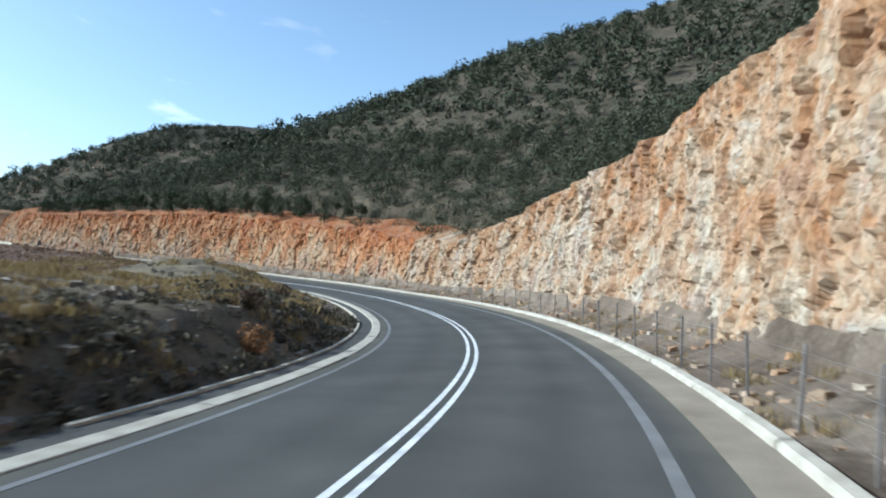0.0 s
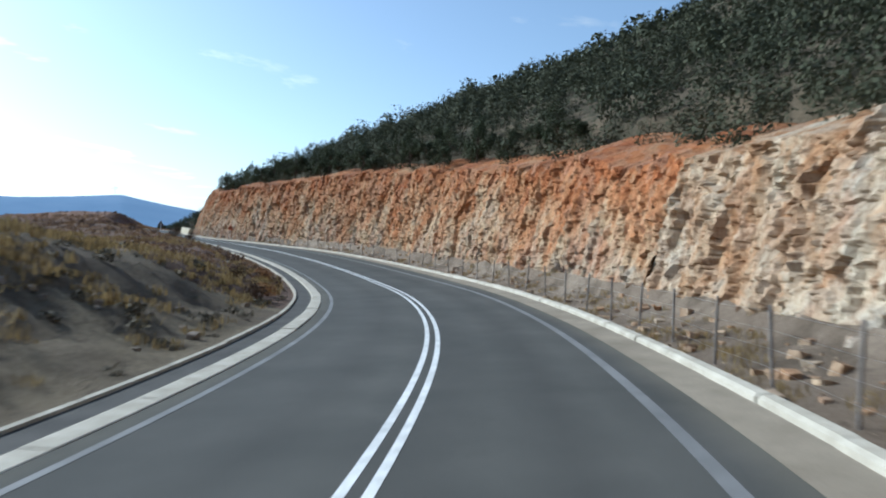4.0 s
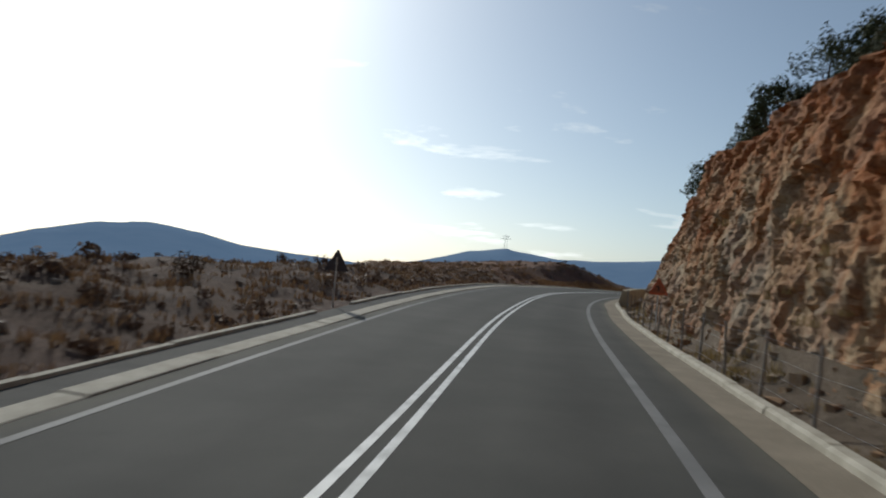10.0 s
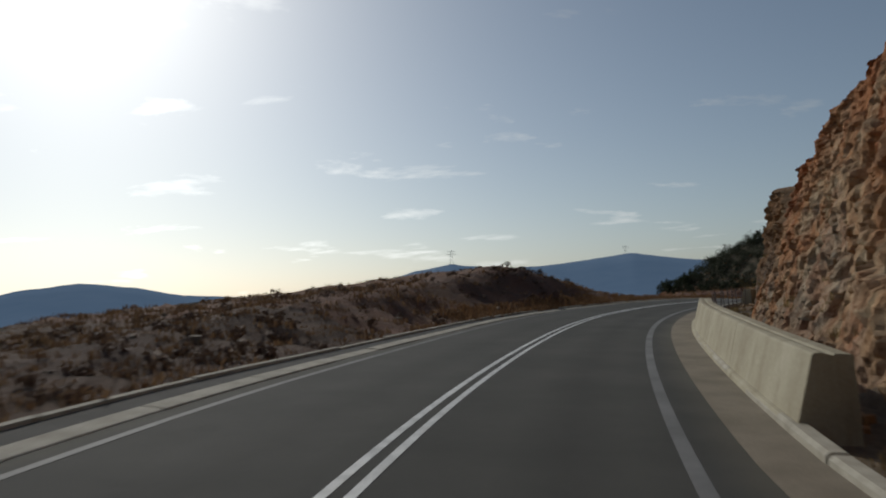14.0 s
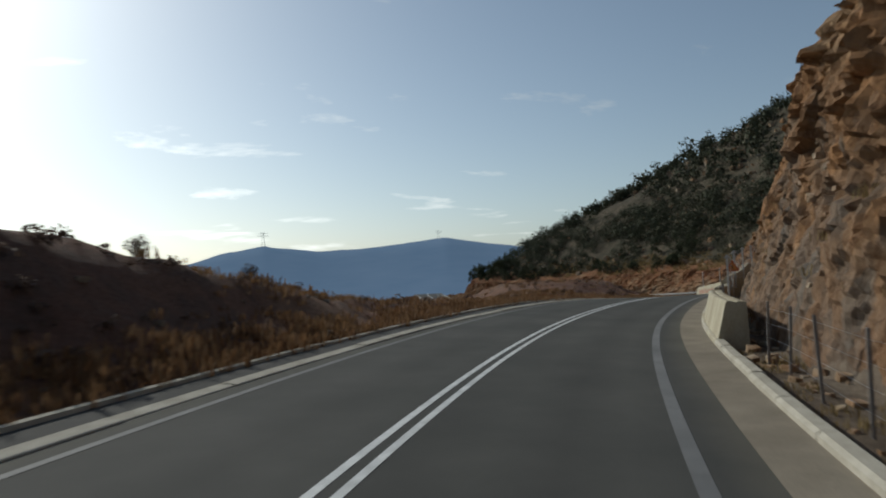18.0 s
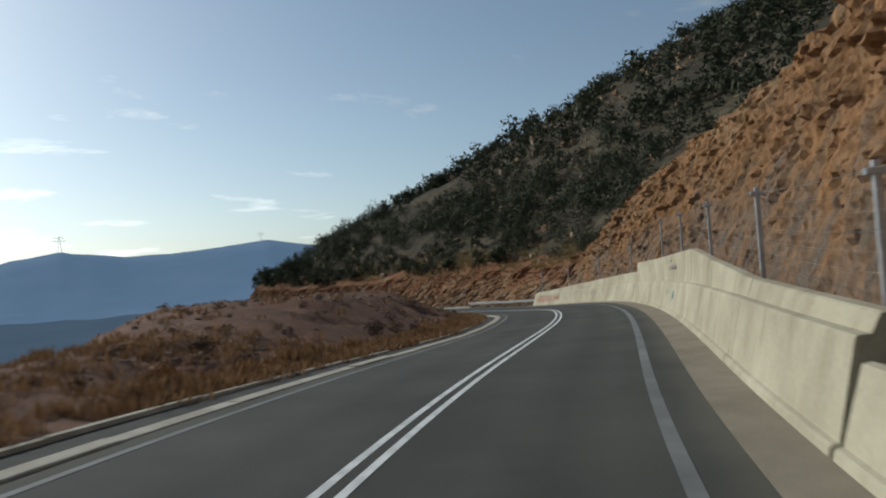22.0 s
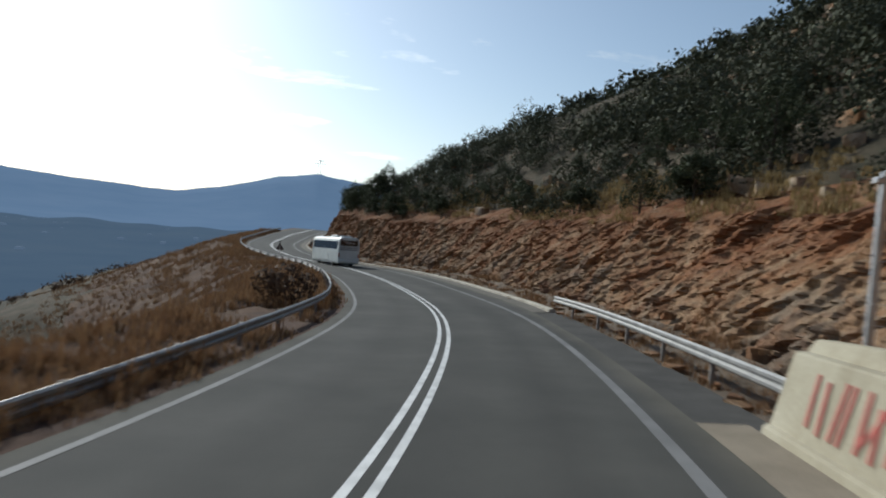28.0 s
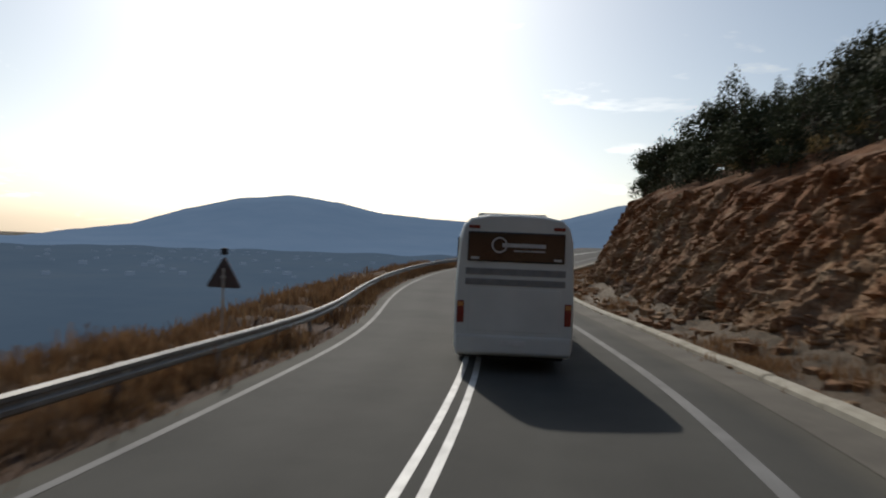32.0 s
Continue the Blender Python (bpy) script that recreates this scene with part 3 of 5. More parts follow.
def block_row(name, profile, s0, s1, length, gap, mat, label, seed, skip=0.0):
    """A kerb of separate blocks, each a piece of its own."""
    rnd = random.Random(seed)
    first = None
    holder = tagged(new(name), label, "kerb", kind="structure")
    s = s0
    while s + length < s1:
        m = length * rnd.uniform(0.85, 1.1)
        if rnd.random() >= skip:
            jd, jz = rnd.uniform(-0.015, 0.015), rnd.uniform(-0.015, 0.015)
            sweep("kerb_block", [(d + jd, z + jz) for d, z in profile], s + gap / 2, s + m - gap / 2, 1.5, mat, holder, closed=True, ends=True, edge=True)
        s += m
    return holder


block_row("kerb_uphill", [(-3.33, -0.1), (-3.34, 0.12), (-3.40, 0.17), (-3.60, 0.18), (-3.67, 0.13), (-3.69, -0.2)][::-1], -12, 296, 2.9, 0.05, WHITE_KERB, "pale chipped concrete kerb blocks below the rock", 4, 0.0)
block_row("kerb_uphill_far", [(-3.33, -0.1), (-3.34, 0.12), (-3.40, 0.17), (-3.60, 0.18), (-3.67, 0.13), (-3.69, -0.2)][::-1], 405.2, LAST - 12, 2.9, 0.05, WHITE_KERB, "pale chipped concrete kerb blocks below the slope", 5, 0.0)
block_row("kerb_valley", [(6.37, -0.12), (6.375, 0.018), (6.40, 0.032), (6.80, 0.052), (6.86, 0.035), (6.87, -0.12)], -12, 250, 3.6, 0.035, WHITE_KERB, "whitewashed low concrete kerb blocks", 6)
block_row("kerb_valley_far", [(6.39, -0.12), (6.395, 0.018), (6.42, 0.032), (6.72, 0.050), (6.77, 0.03), (6.78, -0.12)], 250, 377.2, 3.6, 0.035, WHITE_KERB, "whitewashed narrow concrete kerb blocks", 8)
block_row("drain_lip", [(7.60, -0.15), (7.61, 0.07), (7.74, 0.08), (7.76, -0.15)], -12, 377.5, 4.2, 0.06, WHITE_KERB, "thin concrete lip behind the drain strip", 7, 0.05)


# ---- rock cuttings ----
def rock_cutting(name, s0, s1, mat, label, seed, relief=1.0, dip=0.0, stretch=1.0, top=0.0, ds=0.13, nf=82):
    ca, sa = math.cos(radians(dip)), math.sin(radians(dip))
    st = np.arange(s0, s1 + 0.01, ds)
    nc = 9
    co = np.empty((len(st), nf + nc, 3))
    for i, s in enumerate(st):
        hc, foot, lean = float(cut_height(s)), float(cut_foot(s)), float(cut_lean(s))
        h = float(np.interp(s, RS, RH))
        hc += 0.7 * noise.fractal(Vector((s * 0.12, seed, 0)), 0.8, 2, 4)
        ch, sh = math.cos(h), math.sin(h)
        for j in range(nf + nc):
            if j < nf:
                u = j / (nf - 1)
                d, z, k = foot - lean * u, -0.35 + u * (hc + 0.35), 1.0
            else:
                v = (j - nf + 1) / nc
                d, z, k = foot - lean - 6.5 * v, hc + 6.5 * v * float(hill_slope(s)) * 0.8 - 1.3 * v ** 3, 0.5 * (1 - v)
            f = noise.fractal(Vector((s * 0.2, z * 0.2, seed + 9)), 0.8, 2.2, 5)
            ws, wz = s + 0.5 * f, z + 0.5 * f
            o = 0.5 * f + 0.32 * (1 - 2 * abs(noise.fractal(Vector((ws * 0.3, wz * 0.08, seed + 3)), 0.9, 2.0, 3)))
            along, across = (-ws * ca + wz * sa) / stretch, (ws * sa + wz * ca) * stretch ** 0.5
            for fa, fb, skew, amp, off in ((0.40, 0.26, 0.35, 0.20, 0), (0.95, 0.62, 0.45, 0.17, 5), (1.9, 1.5, 0.5, 0.12, 7), (3.6, 2.9, 0.6, 0.075, 3)):
                q = Vector((along * fa + across * fa * skew, across * fb - along * fb * skew, seed + off))
                pt = noise.voronoi(q)[1][0]
                e = q - pt
                o += amp * (noise.cell(pt * 7.3) + 1.6 * noise.cell(pt * 5.1) * e.x + (0.15 + 1.5 * noise.cell(pt * 3.7)) * e.y)
            o += 0.07 * noise.fractal(Vector((ws * 2.3, wz * 2.3, seed)), 0.7, 2.1, 2)
            o *= k * (relief(s) if callable(relief) else relief) * (1 + top * (2 * min(1, j / nf) - 1))
            if z < 0.35:
                o *= 0.3 + 0.7 * max(0.0, z + 0.35) / 0.7
            x, y, zz = at(s, d)
            co[i, j] = x - o * ch, y - o * sh, float(np.interp(s, RS, RZ)) + z
    ob = grid_mesh(name, co.reshape(-1, 3), len(st), nf + nc, mat, False)
    rise = ob.data.attributes.new("rise", "FLOAT", "POINT")
    rise.data.foreach_set("value", np.tile(np.clip(np.arange(nf + nc) / nf, 0, 1) - 0.5, len(st)))
    return tagged(ob, label, "rock face", kind="structure")


rock_cutting("rock_face_1", -30, 93.6, ROCK_PALE, "tall blasted rock face, cream and orange limestone", 2.0, 0.8)
rock_cutting("rock_face_2", 91.6, 244, ROCK_RED, "reddish brown blasted rock face with grey ledges", 12.0, 0.66, -8, 1.1)
rock_cutting("rock_face_3", 247, 385, ROCK_BROWN, "orange brown rock slope with grey rubble below", 22.0, curve_of([(247, 0.9), (285, 0.75), (310, 0.7), (385, 0.8)]), 38, 1.35, 0.55, 0.17, 62)
rock_cutting("rock_face_4", 383.4, LAST - 20, ROCK_ORANGE, "jagged orange and cream rock slope", 31.0, 0.95, 52, 1.5)


# ---- concrete walls ----
def wall_length(name, s0, s1, top_of, label, ledge=0.0):
    """A retaining wall cast in panels, with an open joint between each two."""
    holder = tagged(new(name), label, "retaining wall", kind="structure")
    count = max(1, round((s1 - s0) / 7.4))
    for c in range(count):
        a, b = s0 + (s1 - s0) * c / count + 0.018, s0 + (s1 - s0) * (c + 1) / count - 0.018
        st = np.linspace(a, b, int(b - a) + 2)
        co, n = [], 0
        for s in st:
            t = float(top_of(s))
            lo = min(t, ledge or t)
            prof = [(-3.30, -0.15), (-3.35, 0.13), (-3.39, 0.17), (-3.46, 0.19), (-3.72, lo - 0.04), (-3.745, lo - 0.01), (-3.80, lo), (-3.90 if t > lo + 0.05 else -3.84, lo + 0.01), (-4.01, t - 0.03), (-4.05, t), (-4.27, t), (-4.30, t - 0.03), (-4.34, -0.2)]
            n = len(prof)
            co += [at(s, d, z) for d, z in prof]
        faces = [(i * n + j, (i + 1) * n + j, (i + 1) * n + j + 1, i * n + j + 1) for i in range(len(st) - 1) for j in range(n - 1)]
        faces += [tuple(range(n)), tuple((len(st) - 1) * n + j for j in range(n))[::-1]]
        mesh_object("wall_panel", co, faces, WALL, holder)
    return holder


def wall_material():
    m, nt, b = material("cast_wall_concrete", 0.88)
    col = ramp_node(nt, noise_node(nt, 0.5, 6, 0.6), [(0.3, (0.325, 0.285, 0.205)), (0.55, (0.42, 0.38, 0.28)), (0.75, (0.51, 0.47, 0.365))])
    geo = nt.nodes.new("ShaderNodeNewGeometry").outputs["Position"]
    mp = nt.nodes.new("ShaderNodeMapping")
    mp.inputs["Scale"].default_value = (1.2, 1.2, 0.15)
    nt.links.new(geo, mp.inputs["Vector"])
    drip = ramp_node(nt, noise_node(nt, 1.6, 5, 0.65, mp.outputs[0]), [(0.52, (1, 1, 1)), (0.72, (0.66, 0.63, 0.58))])
    col = mixed(nt, 0.7, col, drip, "MULTIPLY")
    fine = ramp_node(nt, noise_node(nt, 14, 6, 0.7), [(0.3, (0.72, 0.71, 0.69)), (0.6, (1, 1, 1))])
    col = mixed(nt, 0.6, col, fine, "MULTIPLY")
    nt.links.new(col, b.inputs["Base Color"])
    bump(nt, b, noise_node(nt, 9, 6, 0.7), 0.35, 0.03)
    return m


WALL = wall_material()
wall_length("wall_1", 210.5, 238, lambda s: 1.25, "low cast concrete retaining wall by the gutter")
wall_length("wall_2", 266.5, 283, lambda s: 1.3, "low cast concrete retaining wall with a scrawl")
wall_length("wall_3", 293.5, 300.8, lambda s: 1.15, "low cast concrete retaining wall, pale and stained")
wall_length("wall_4", 300.9, 345.8, curve_of([(300, 1.7), (309, 1.85), (316, 2.3), (321, 2.75), (346, 2.85)]), "two-tier concrete retaining wall with graffiti", 1.45)
wall_length("wall_5", 345.9, 382, curve_of([(346, 2.2), (361, 2.1), (371, 1.9), (382, 1.55)]), "two-tier concrete retaining wall with red graffiti", 1.35)


# ---- small mesh helpers ----
def tube(path, r0, r1=None, sides=6):
    """Vertices and faces of a tapered round bar along a path."""
    r1 = r0 if r1 is None else r1
    verts, faces = [], []
    path = [Vector(p) for p in path]
    for i, p in enumerate(path):
        t = (path[min(i + 1, len(path) - 1)] - path[max(i - 1, 0)]).normalized()
        a = t.orthogonal().normalized()
        b = t.cross(a)
        r = r0 + (r1 - r0) * i / (len(path) - 1)
        verts += [p + r * (math.cos(k * 2 * math.pi / sides) * a + math.sin(k * 2 * math.pi / sides) * b) for k in range(sides)]
    for i in range(len(path) - 1):
        for k in range(sides):
            faces.append((i * sides + k, i * sides + (k + 1) % sides, (i + 1) * sides + (k + 1) % sides, (i + 1) * sides + k))
    faces += [tuple(range(sides))[::-1], tuple((len(path) - 1) * sides + k for k in range(sides))]
    return verts, faces


def part(name, bm, mat, parent, label=""):
    me = bpy.data.meshes.new(name)
    bm.to_mesh(me)
    bm.free()
    me.materials.append(mat)
    ob = new(name, me)
    ob.parent = parent
    if label:
        ob["label"] = label
    return ob


def box_bm(x0, x1, y0, y1, z0, z1, bevel=0.0, seg=2):
    bm = bmesh.new()
    bmesh.ops.create_cube(bm, size=1)
    for v in bm.verts:
        v.co = Vector((x0 + (v.co.x + 0.5) * (x1 - x0), y0 + (v.co.y + 0.5) * (y1 - y0), z0 + (v.co.z + 0.5) * (z1 - z0)))
    if bevel:
        bmesh.ops.bevel(bm, geom=bm.edges[:], offset=bevel, segments=seg, affect="EDGES", profile=0.6)
    return bm


# ---- fences, posts and rails ----
def channel_post(h, w=0.06):
    bm = box_bm(-w / 2, w / 2, -0.02, 0.02, -0.3, h, 0.006, 1)
    return bm


POST_MESH = bpy.data.meshes.new("post")
_b = channel_post(1.45)
_b.to_mesh(POST_MESH)
_b.free()
POST_MESH.materials.append(RUSTED)


def wire_fence(s0, s1, d_of, gap, label, seed):
    rnd = random.Random(seed)
    fence = tagged(new("wire_fence"), label, "fence", "roadside fences")
    st = np.arange(s0, s1, gap)
    tops = []
    for s in st:
        d = float(d_of(s))
        ob = new("post", POST_MESH)
        ob.parent = fence
        ob.matrix_local = pose(*at(s, d, 0.0), rnd.uniform(-4, 4), rnd.uniform(-4, 4), heading(s))
        tops.append((s, d))
    for z in (0.25, 0.6, 0.95, 1.3):
        v, f = tube([at(s, d, z + 0.03 * math.sin(s)) for s, d in tops], 0.003, sides=3)
        mesh_object("wire", v, f, GALV, fence)
    return fence


fence_d = curve_of([(-20, -4.2), (70, -4.3), (104, -4.7), (140, -4.4), (205, -4.3), (300, -4.3)])
wire_fence(-9, 100, fence_d, 3.05, "rusty wire fence on steel posts along the kerb", 1)
wire_fence(101, 208, fence_d, 3.05, "wire fence on leaning steel posts below red rock", 2)
wire_fence(239.5, 265, fence_d, 2.6, "wire fence on steel posts between two walls", 3)
wire_fence(284, 293, fence_d, 2.2, "short wire fence with bent steel posts", 4)


def net_fence(stations, d, foot_of, top_of):
    """Tall posts with rockfall netting behind the wall."""
    fence = tagged(new("rockfall_fence"), "tall steel posts with rockfall netting behind the wall", "fence", "roadside fences")
    for s in stations:
        f, t = float(foot_of(s)), float(top_of(s))
        a, b = at(s, d, f - 0.4), at(s, d, t)
        bm = box_bm(-0.06, 0.06, -0.045, 0.045, 0, t - f + 0.4, 0.012, 1)
        ob = part("post", bm, GALV, fence)
        ob.matrix_local = pose(*a, 0, 0, heading(s))
        cap = part("bracket", box_bm(-0.16, 0.16, -0.06, 0.06, t - f + 0.2, t - f + 0.3, 0.01, 1), GALV, fence)
        cap.matrix_local = pose(*a, 0, 0, heading(s))
    for k in range(9):
        u = k / 8
        v, f = tube([at(s, d + 0.05, (1 - u) * (foot_of(s) + 0.1) + u * (top_of(s) - 0.1) - (0.08 * math.sin(math.pi * ((s - stations[0]) % 10) / 10))) for s in np.arange(stations[0], stations[-1] + 0.1, 2.0)], 0.004 if k % 8 else 0.008, sides=3)
        mesh_object("cable", v, f, GALV, fence)
    for s in np.arange(stations[0], stations[-1], 0.9):
        v, f = tube([at(s, d + 0.05, foot_of(s) + 0.1), at(s + 0.45, d + 0.05, top_of(s) - 0.15)], 0.003, sides=3)
        mesh_object("net_wire", v, f, GALV, fence)
    return fence


net_fence([291.6, 302.4, 310.5, 320, 330, 338.5], -4.62, curve_of([(291, 0.6), (301, 1.1), (317, 1.8), (341, 2.7)]), curve_of([(291, 3.2), (302, 3.6), (310, 3.95), (330, 4.9), (341, 5.5)]))
net_fence([352, 363.5, 373.5, 382], -4.8, curve_of([(352, 2.1), (382, 1.4)]), curve_of([(352, 4.7), (382, 4.2)]))


def guard_rail(s0, s1, d, side, label, height=0.72, gap=4.0, ramp=None):
    """A corrugated steel beam on posts; side: +1 when its face looks to the right."""
    rail = tagged(new("guard_rail"), label, "guard rail", "guard rails")
    prof = [(0.0, -0.31), (0.05, -0.27), (0.05, -0.21), (0.0, -0.17), (0.0, -0.14), (0.05, -0.10), (0.05, -0.04), (0.0, 0.0), (-0.02, 0.0), (0.03, -0.07), (-0.02, -0.15), (0.03, -0.24), (-0.02, -0.31)]
    beam = sweep("beam", [(d - side * a, height + z) for a, z in prof], s0, s1, 1.0, RAIL_STEEL, rail, closed=True, ends=True)
    dips = np.repeat(np.interp(np.linspace(s0, s1, len(beam.data.vertices) // len(prof)), *ramp), len(prof)) if ramp else None
    if ramp:
        for v, dz in zip(beam.data.vertices, dips):
            v.co.z += float(dz)
    for s in np.arange(s0 + 0.6, s1, gap):
        ob = part("post", box_bm(-0.05, 0.05, -0.06, 0.06, -0.8, height - 0.02, 0.01, 1), RUSTED, rail)
        low = float(np.interp(s, *ramp)) if ramp else 0.0
        ob.matrix_local = pose(*at(s, d + side * 0.12, low), 0, 0, heading(s))
        ob = part("spacer", box_bm(-0.07, 0.07, -0.05, 0.05, height - 0.28, height - 0.06, 0.01, 1), GALV, rail)
        ob.matrix_local = pose(*at(s, d + side * 0.05, low), 0, 0, heading(s))
    return rail


guard_rail(382.5, 406, -4.05, -1, "galvanised steel guard rail below the rock slope", 0.78)
guard_rail(376, LAST - 14, 7.25, 1, "dull guard rail along the valley side", 0.72, ramp=([376, 383, 389, 397], [-0.45, -0.26, -0.12, 0.0]))


# ---- signs ----
SIGN_RED = mottled("faded_sign_red", [(0.3, (0.36, 0.07, 0.03)), (0.7, (0.45, 0.10, 0.04))], 6, 0.5)
SIGN_YELLOW = mottled("faded_sign_orange", [(0.3, (0.50, 0.20, 0.05)), (0.7, (0.58, 0.26, 0.07))], 6, 0.5)
SIGN_RUST = mottled("rusty_sign_face", [(0.3, (0.22, 0.065, 0.035)), (0.7, (0.32, 0.10, 0.05))], 6, 0.6)
DARK = mottled("black_rubber", [(0.3, (0.012, 0.012, 0.012)), (0.7, (0.025, 0.025, 0.024))], 5, 0.7)


# Sign backs stand against the light; that shade is put into this colour.
SIGN_BACK = mottled("backlit_sign_back", [(0.3, (0.07, 0.055, 0.052)), (0.7, (0.11, 0.09, 0.085))], 6, 0.75)


def triangle_bm(size, y0, y1):
    bm = bmesh.new()
    h = size * 0.866
    ring = []
    for cx, cz in ((-size / 2, 0), (size / 2, 0), (0, h)):
        ring.append((cx, cz))
    pts = []
    for i in range(3):
        p, a, b = Vector(ring[i]), Vector(ring[i - 1]), Vector(ring[(i + 1) % 3])
        pts += [p + (a - p) * 0.06, p + (b - p) * 0.06]
    lo = [bm.verts.new((p.x, y0, p.y)) for p in pts]
    hi = [bm.verts.new((p.x, y1, p.y)) for p in pts]
    bm.faces.new(lo)
    bm.faces.new(hi[::-1])
    for i in range(6):
        bm.faces.new((lo[i], hi[i], hi[(i + 1) % 6], lo[(i + 1) % 6]))
    bmesh.ops.recalc_face_normals(bm, faces=bm.faces[:])
    return bm


def warning_sign(s, d, foot, bottom, turn, label, extra=False, inner=None):
    sign = tagged(new("warning_sign"), label, "road sign", "warning signs")
    bm = bmesh.new()
    bmesh.ops.create_cone(bm, cap_ends=True, segments=10, radius1=0.03, radius2=0.03, depth=bottom + 0.9 - foot)
    bmesh.ops.translate(bm, verts=bm.verts[:], vec=(0, 0.04, (bottom + 0.5 + foot - 0.4) / 2))
    part("pole", bm, GALV, sign)
    p = part("plate", triangle_bm(0.95, -0.012, 0.006), SIGN_RED, sign, "red bordered triangular plate")
    p.matrix_local = pose(0, 0, bottom)
    f = part("face", triangle_bm(0.68, -0.017, -0.0125), inner or SIGN_YELLOW, sign, "faded inner face")
    f.matrix_local = pose(0, 0, bottom + 0.09)
    k = part("back", triangle_bm(0.955, 0.0065, 0.012), SIGN_BACK, sign, "metal back with backlit darkness painted in")
    k.matrix_local = pose(0, 0, bottom - 0.002)
    a = part("symbol", box_bm(-0.04, 0.04, -0.021, -0.0175, 0.08, 0.30, 0.0), DARK, f, "dark bend arrow")
    part("arrow_tip", box_bm(-0.15, 0.0, -0.021, -0.0175, 0.26, 0.33, 0.0), DARK, f)
    part("clamp", box_bm(-0.06, 0.06, 0.006, 0.08, bottom + 0.25, bottom + 0.31, 0.005, 1), GALV, sign)
    if extra:
        part("reflector", box_bm(-0.09, 0.09, -0.01, 0.05, bottom + 0.84, bottom + 1.02, 0.03, 2), DARK, sign)
    sign.matrix_world = pose(*at(s, d, 0.0), 0, 0, heading(s) + turn)
    return sign


warning_sign(183.2, -4.6, -0.4, 1.76, 6, "faded red triangular bend sign on a pole", False, SIGN_RUST)
warning_sign(299.8, -4.62, 0.6, 2.1, 6, "faded red triangular warning sign behind the wall")
warning_sign(456.0, 8.6, -0.6, 1.55, 178, "grey back of a triangular road sign", True)
warning_sign(174.0, 7.95, -0.4, 1.27, 178, "dark back of a triangular sign on the bank")


# ---- drain chute ----
def drain_chute(s, d0, d1):
    chute = tagged(new("drain_chute"), "whitish concrete drain chute beside the road", "drain")
    v = [at(s - 1.3, d0, 0.02), at(s + 1.0, d0, 0.02), at(s + 0.6, d1, -0.30), at(s - 0.6, d1, -0.30), at(s - 1.3, d0, -0.4), at(s + 1.0, d0, -0.4), at(s + 0.6, d1, -0.7), at(s - 0.6, d1, -0.7)]
    mesh_object("apron", v, [(0, 1, 2, 3), (4, 7, 6, 5), (0, 4, 5, 1), (1, 5, 6, 2), (2, 6, 7, 3), (3, 7, 4, 0)], WHITE_KERB, chute)
    for k, (a, b) in enumerate((((s - 1.3, d0 + 0.7), (s - 0.6, d1)), ((s + 1.0, d0 + 0.4), (s + 0.6, d1)))):
        vv, ff = [], []
        for ss, dd in (a, b):
            vv += [at(ss - 0.09, dd, -0.3), at(ss + 0.09, dd, -0.3), at(ss + 0.09, dd, 0.16 if dd < d1 else 0.0), at(ss - 0.09, dd, 0.16 if dd < d1 else 0.0)]
        ff = [(0, 1, 2, 3), (7, 6, 5, 4), (0, 4, 5, 1), (1, 5, 6, 2), (2, 6, 7, 3), (3, 7, 4, 0)]
        mesh_object("side_wall", vv, ff, WHITE_KERB, chute)
    return chute


drain_chute(375.3, 6.35, 9.0)


# ---- lead coach ----
GLASS = mottled("dark_coach_glass", [(0.3, (0.010, 0.011, 0.012)), (0.7, (0.018, 0.019, 0.02))], 2, 0.08)
TRIM = mottled("grey_coach_trim", [(0.3, (0.20, 0.21, 0.21)), (0.7, (0.27, 0.28, 0.28))], 6, 0.5)
LAMP = mottled("red_lamp_plastic", [(0.3, (0.16, 0.012, 0.01)), (0.7, (0.22, 0.02, 0.015))], 8, 0.2)
DECAL = mottled("pale_decal", [(0.3, (0.40, 0.41, 0.41)), (0.7, (0.50, 0.51, 0.50))], 9, 0.5)
PLATE = mottled("pale_plate", [(0.3, (0.55, 0.55, 0.53)), (0.7, (0.66, 0.66, 0.64))], 9, 0.5)


def coach_body():
    """Hull: a rounded section swept along the length, rear at y = 0."""
    bm = bmesh.new()
    sect = [(-1.20, 0.36), (-1.26, 0.55), (-1.27, 1.3), (-1.26, 2.0), (-1.21, 2.85), (-1.14, 3.13), (-0.98, 3.30), (-0.6, 3.37), (0, 3.39)]
    sect += [(-x, z) for x, z in sect[-2::-1]]
    ys = [(0.0, 0.965, 0.06), (0.06, 0.99, 0.02), (0.18, 1.0, 0), (3.0, 1.0, 0), (9.0, 1.0, 0), (11.6, 1.0, 0), (11.9, 0.97, 0.05), (12.0, 0.93, 0.10)]
    rings = []
    for y, k, dz in ys:
        rings.append([bm.verts.new((x * k, y, z - (dz if z > 2.5 else 0) + (dz if z < 0.5 else 0))) for x, z in sect])
    n = len(sect)
    for a, b in zip(rings, rings[1:]):
        for i in range(n - 1):
            bm.faces.new((a[i], a[i + 1], b[i + 1], b[i]))
        bm.faces.new((a[n - 1], a[0], b[0], b[n - 1]))
    bm.faces.new(rings[0][::-1])
    bm.faces.new(rings[-1])
    bmesh.ops.recalc_face_normals(bm, faces=bm.faces[:])
    return bm


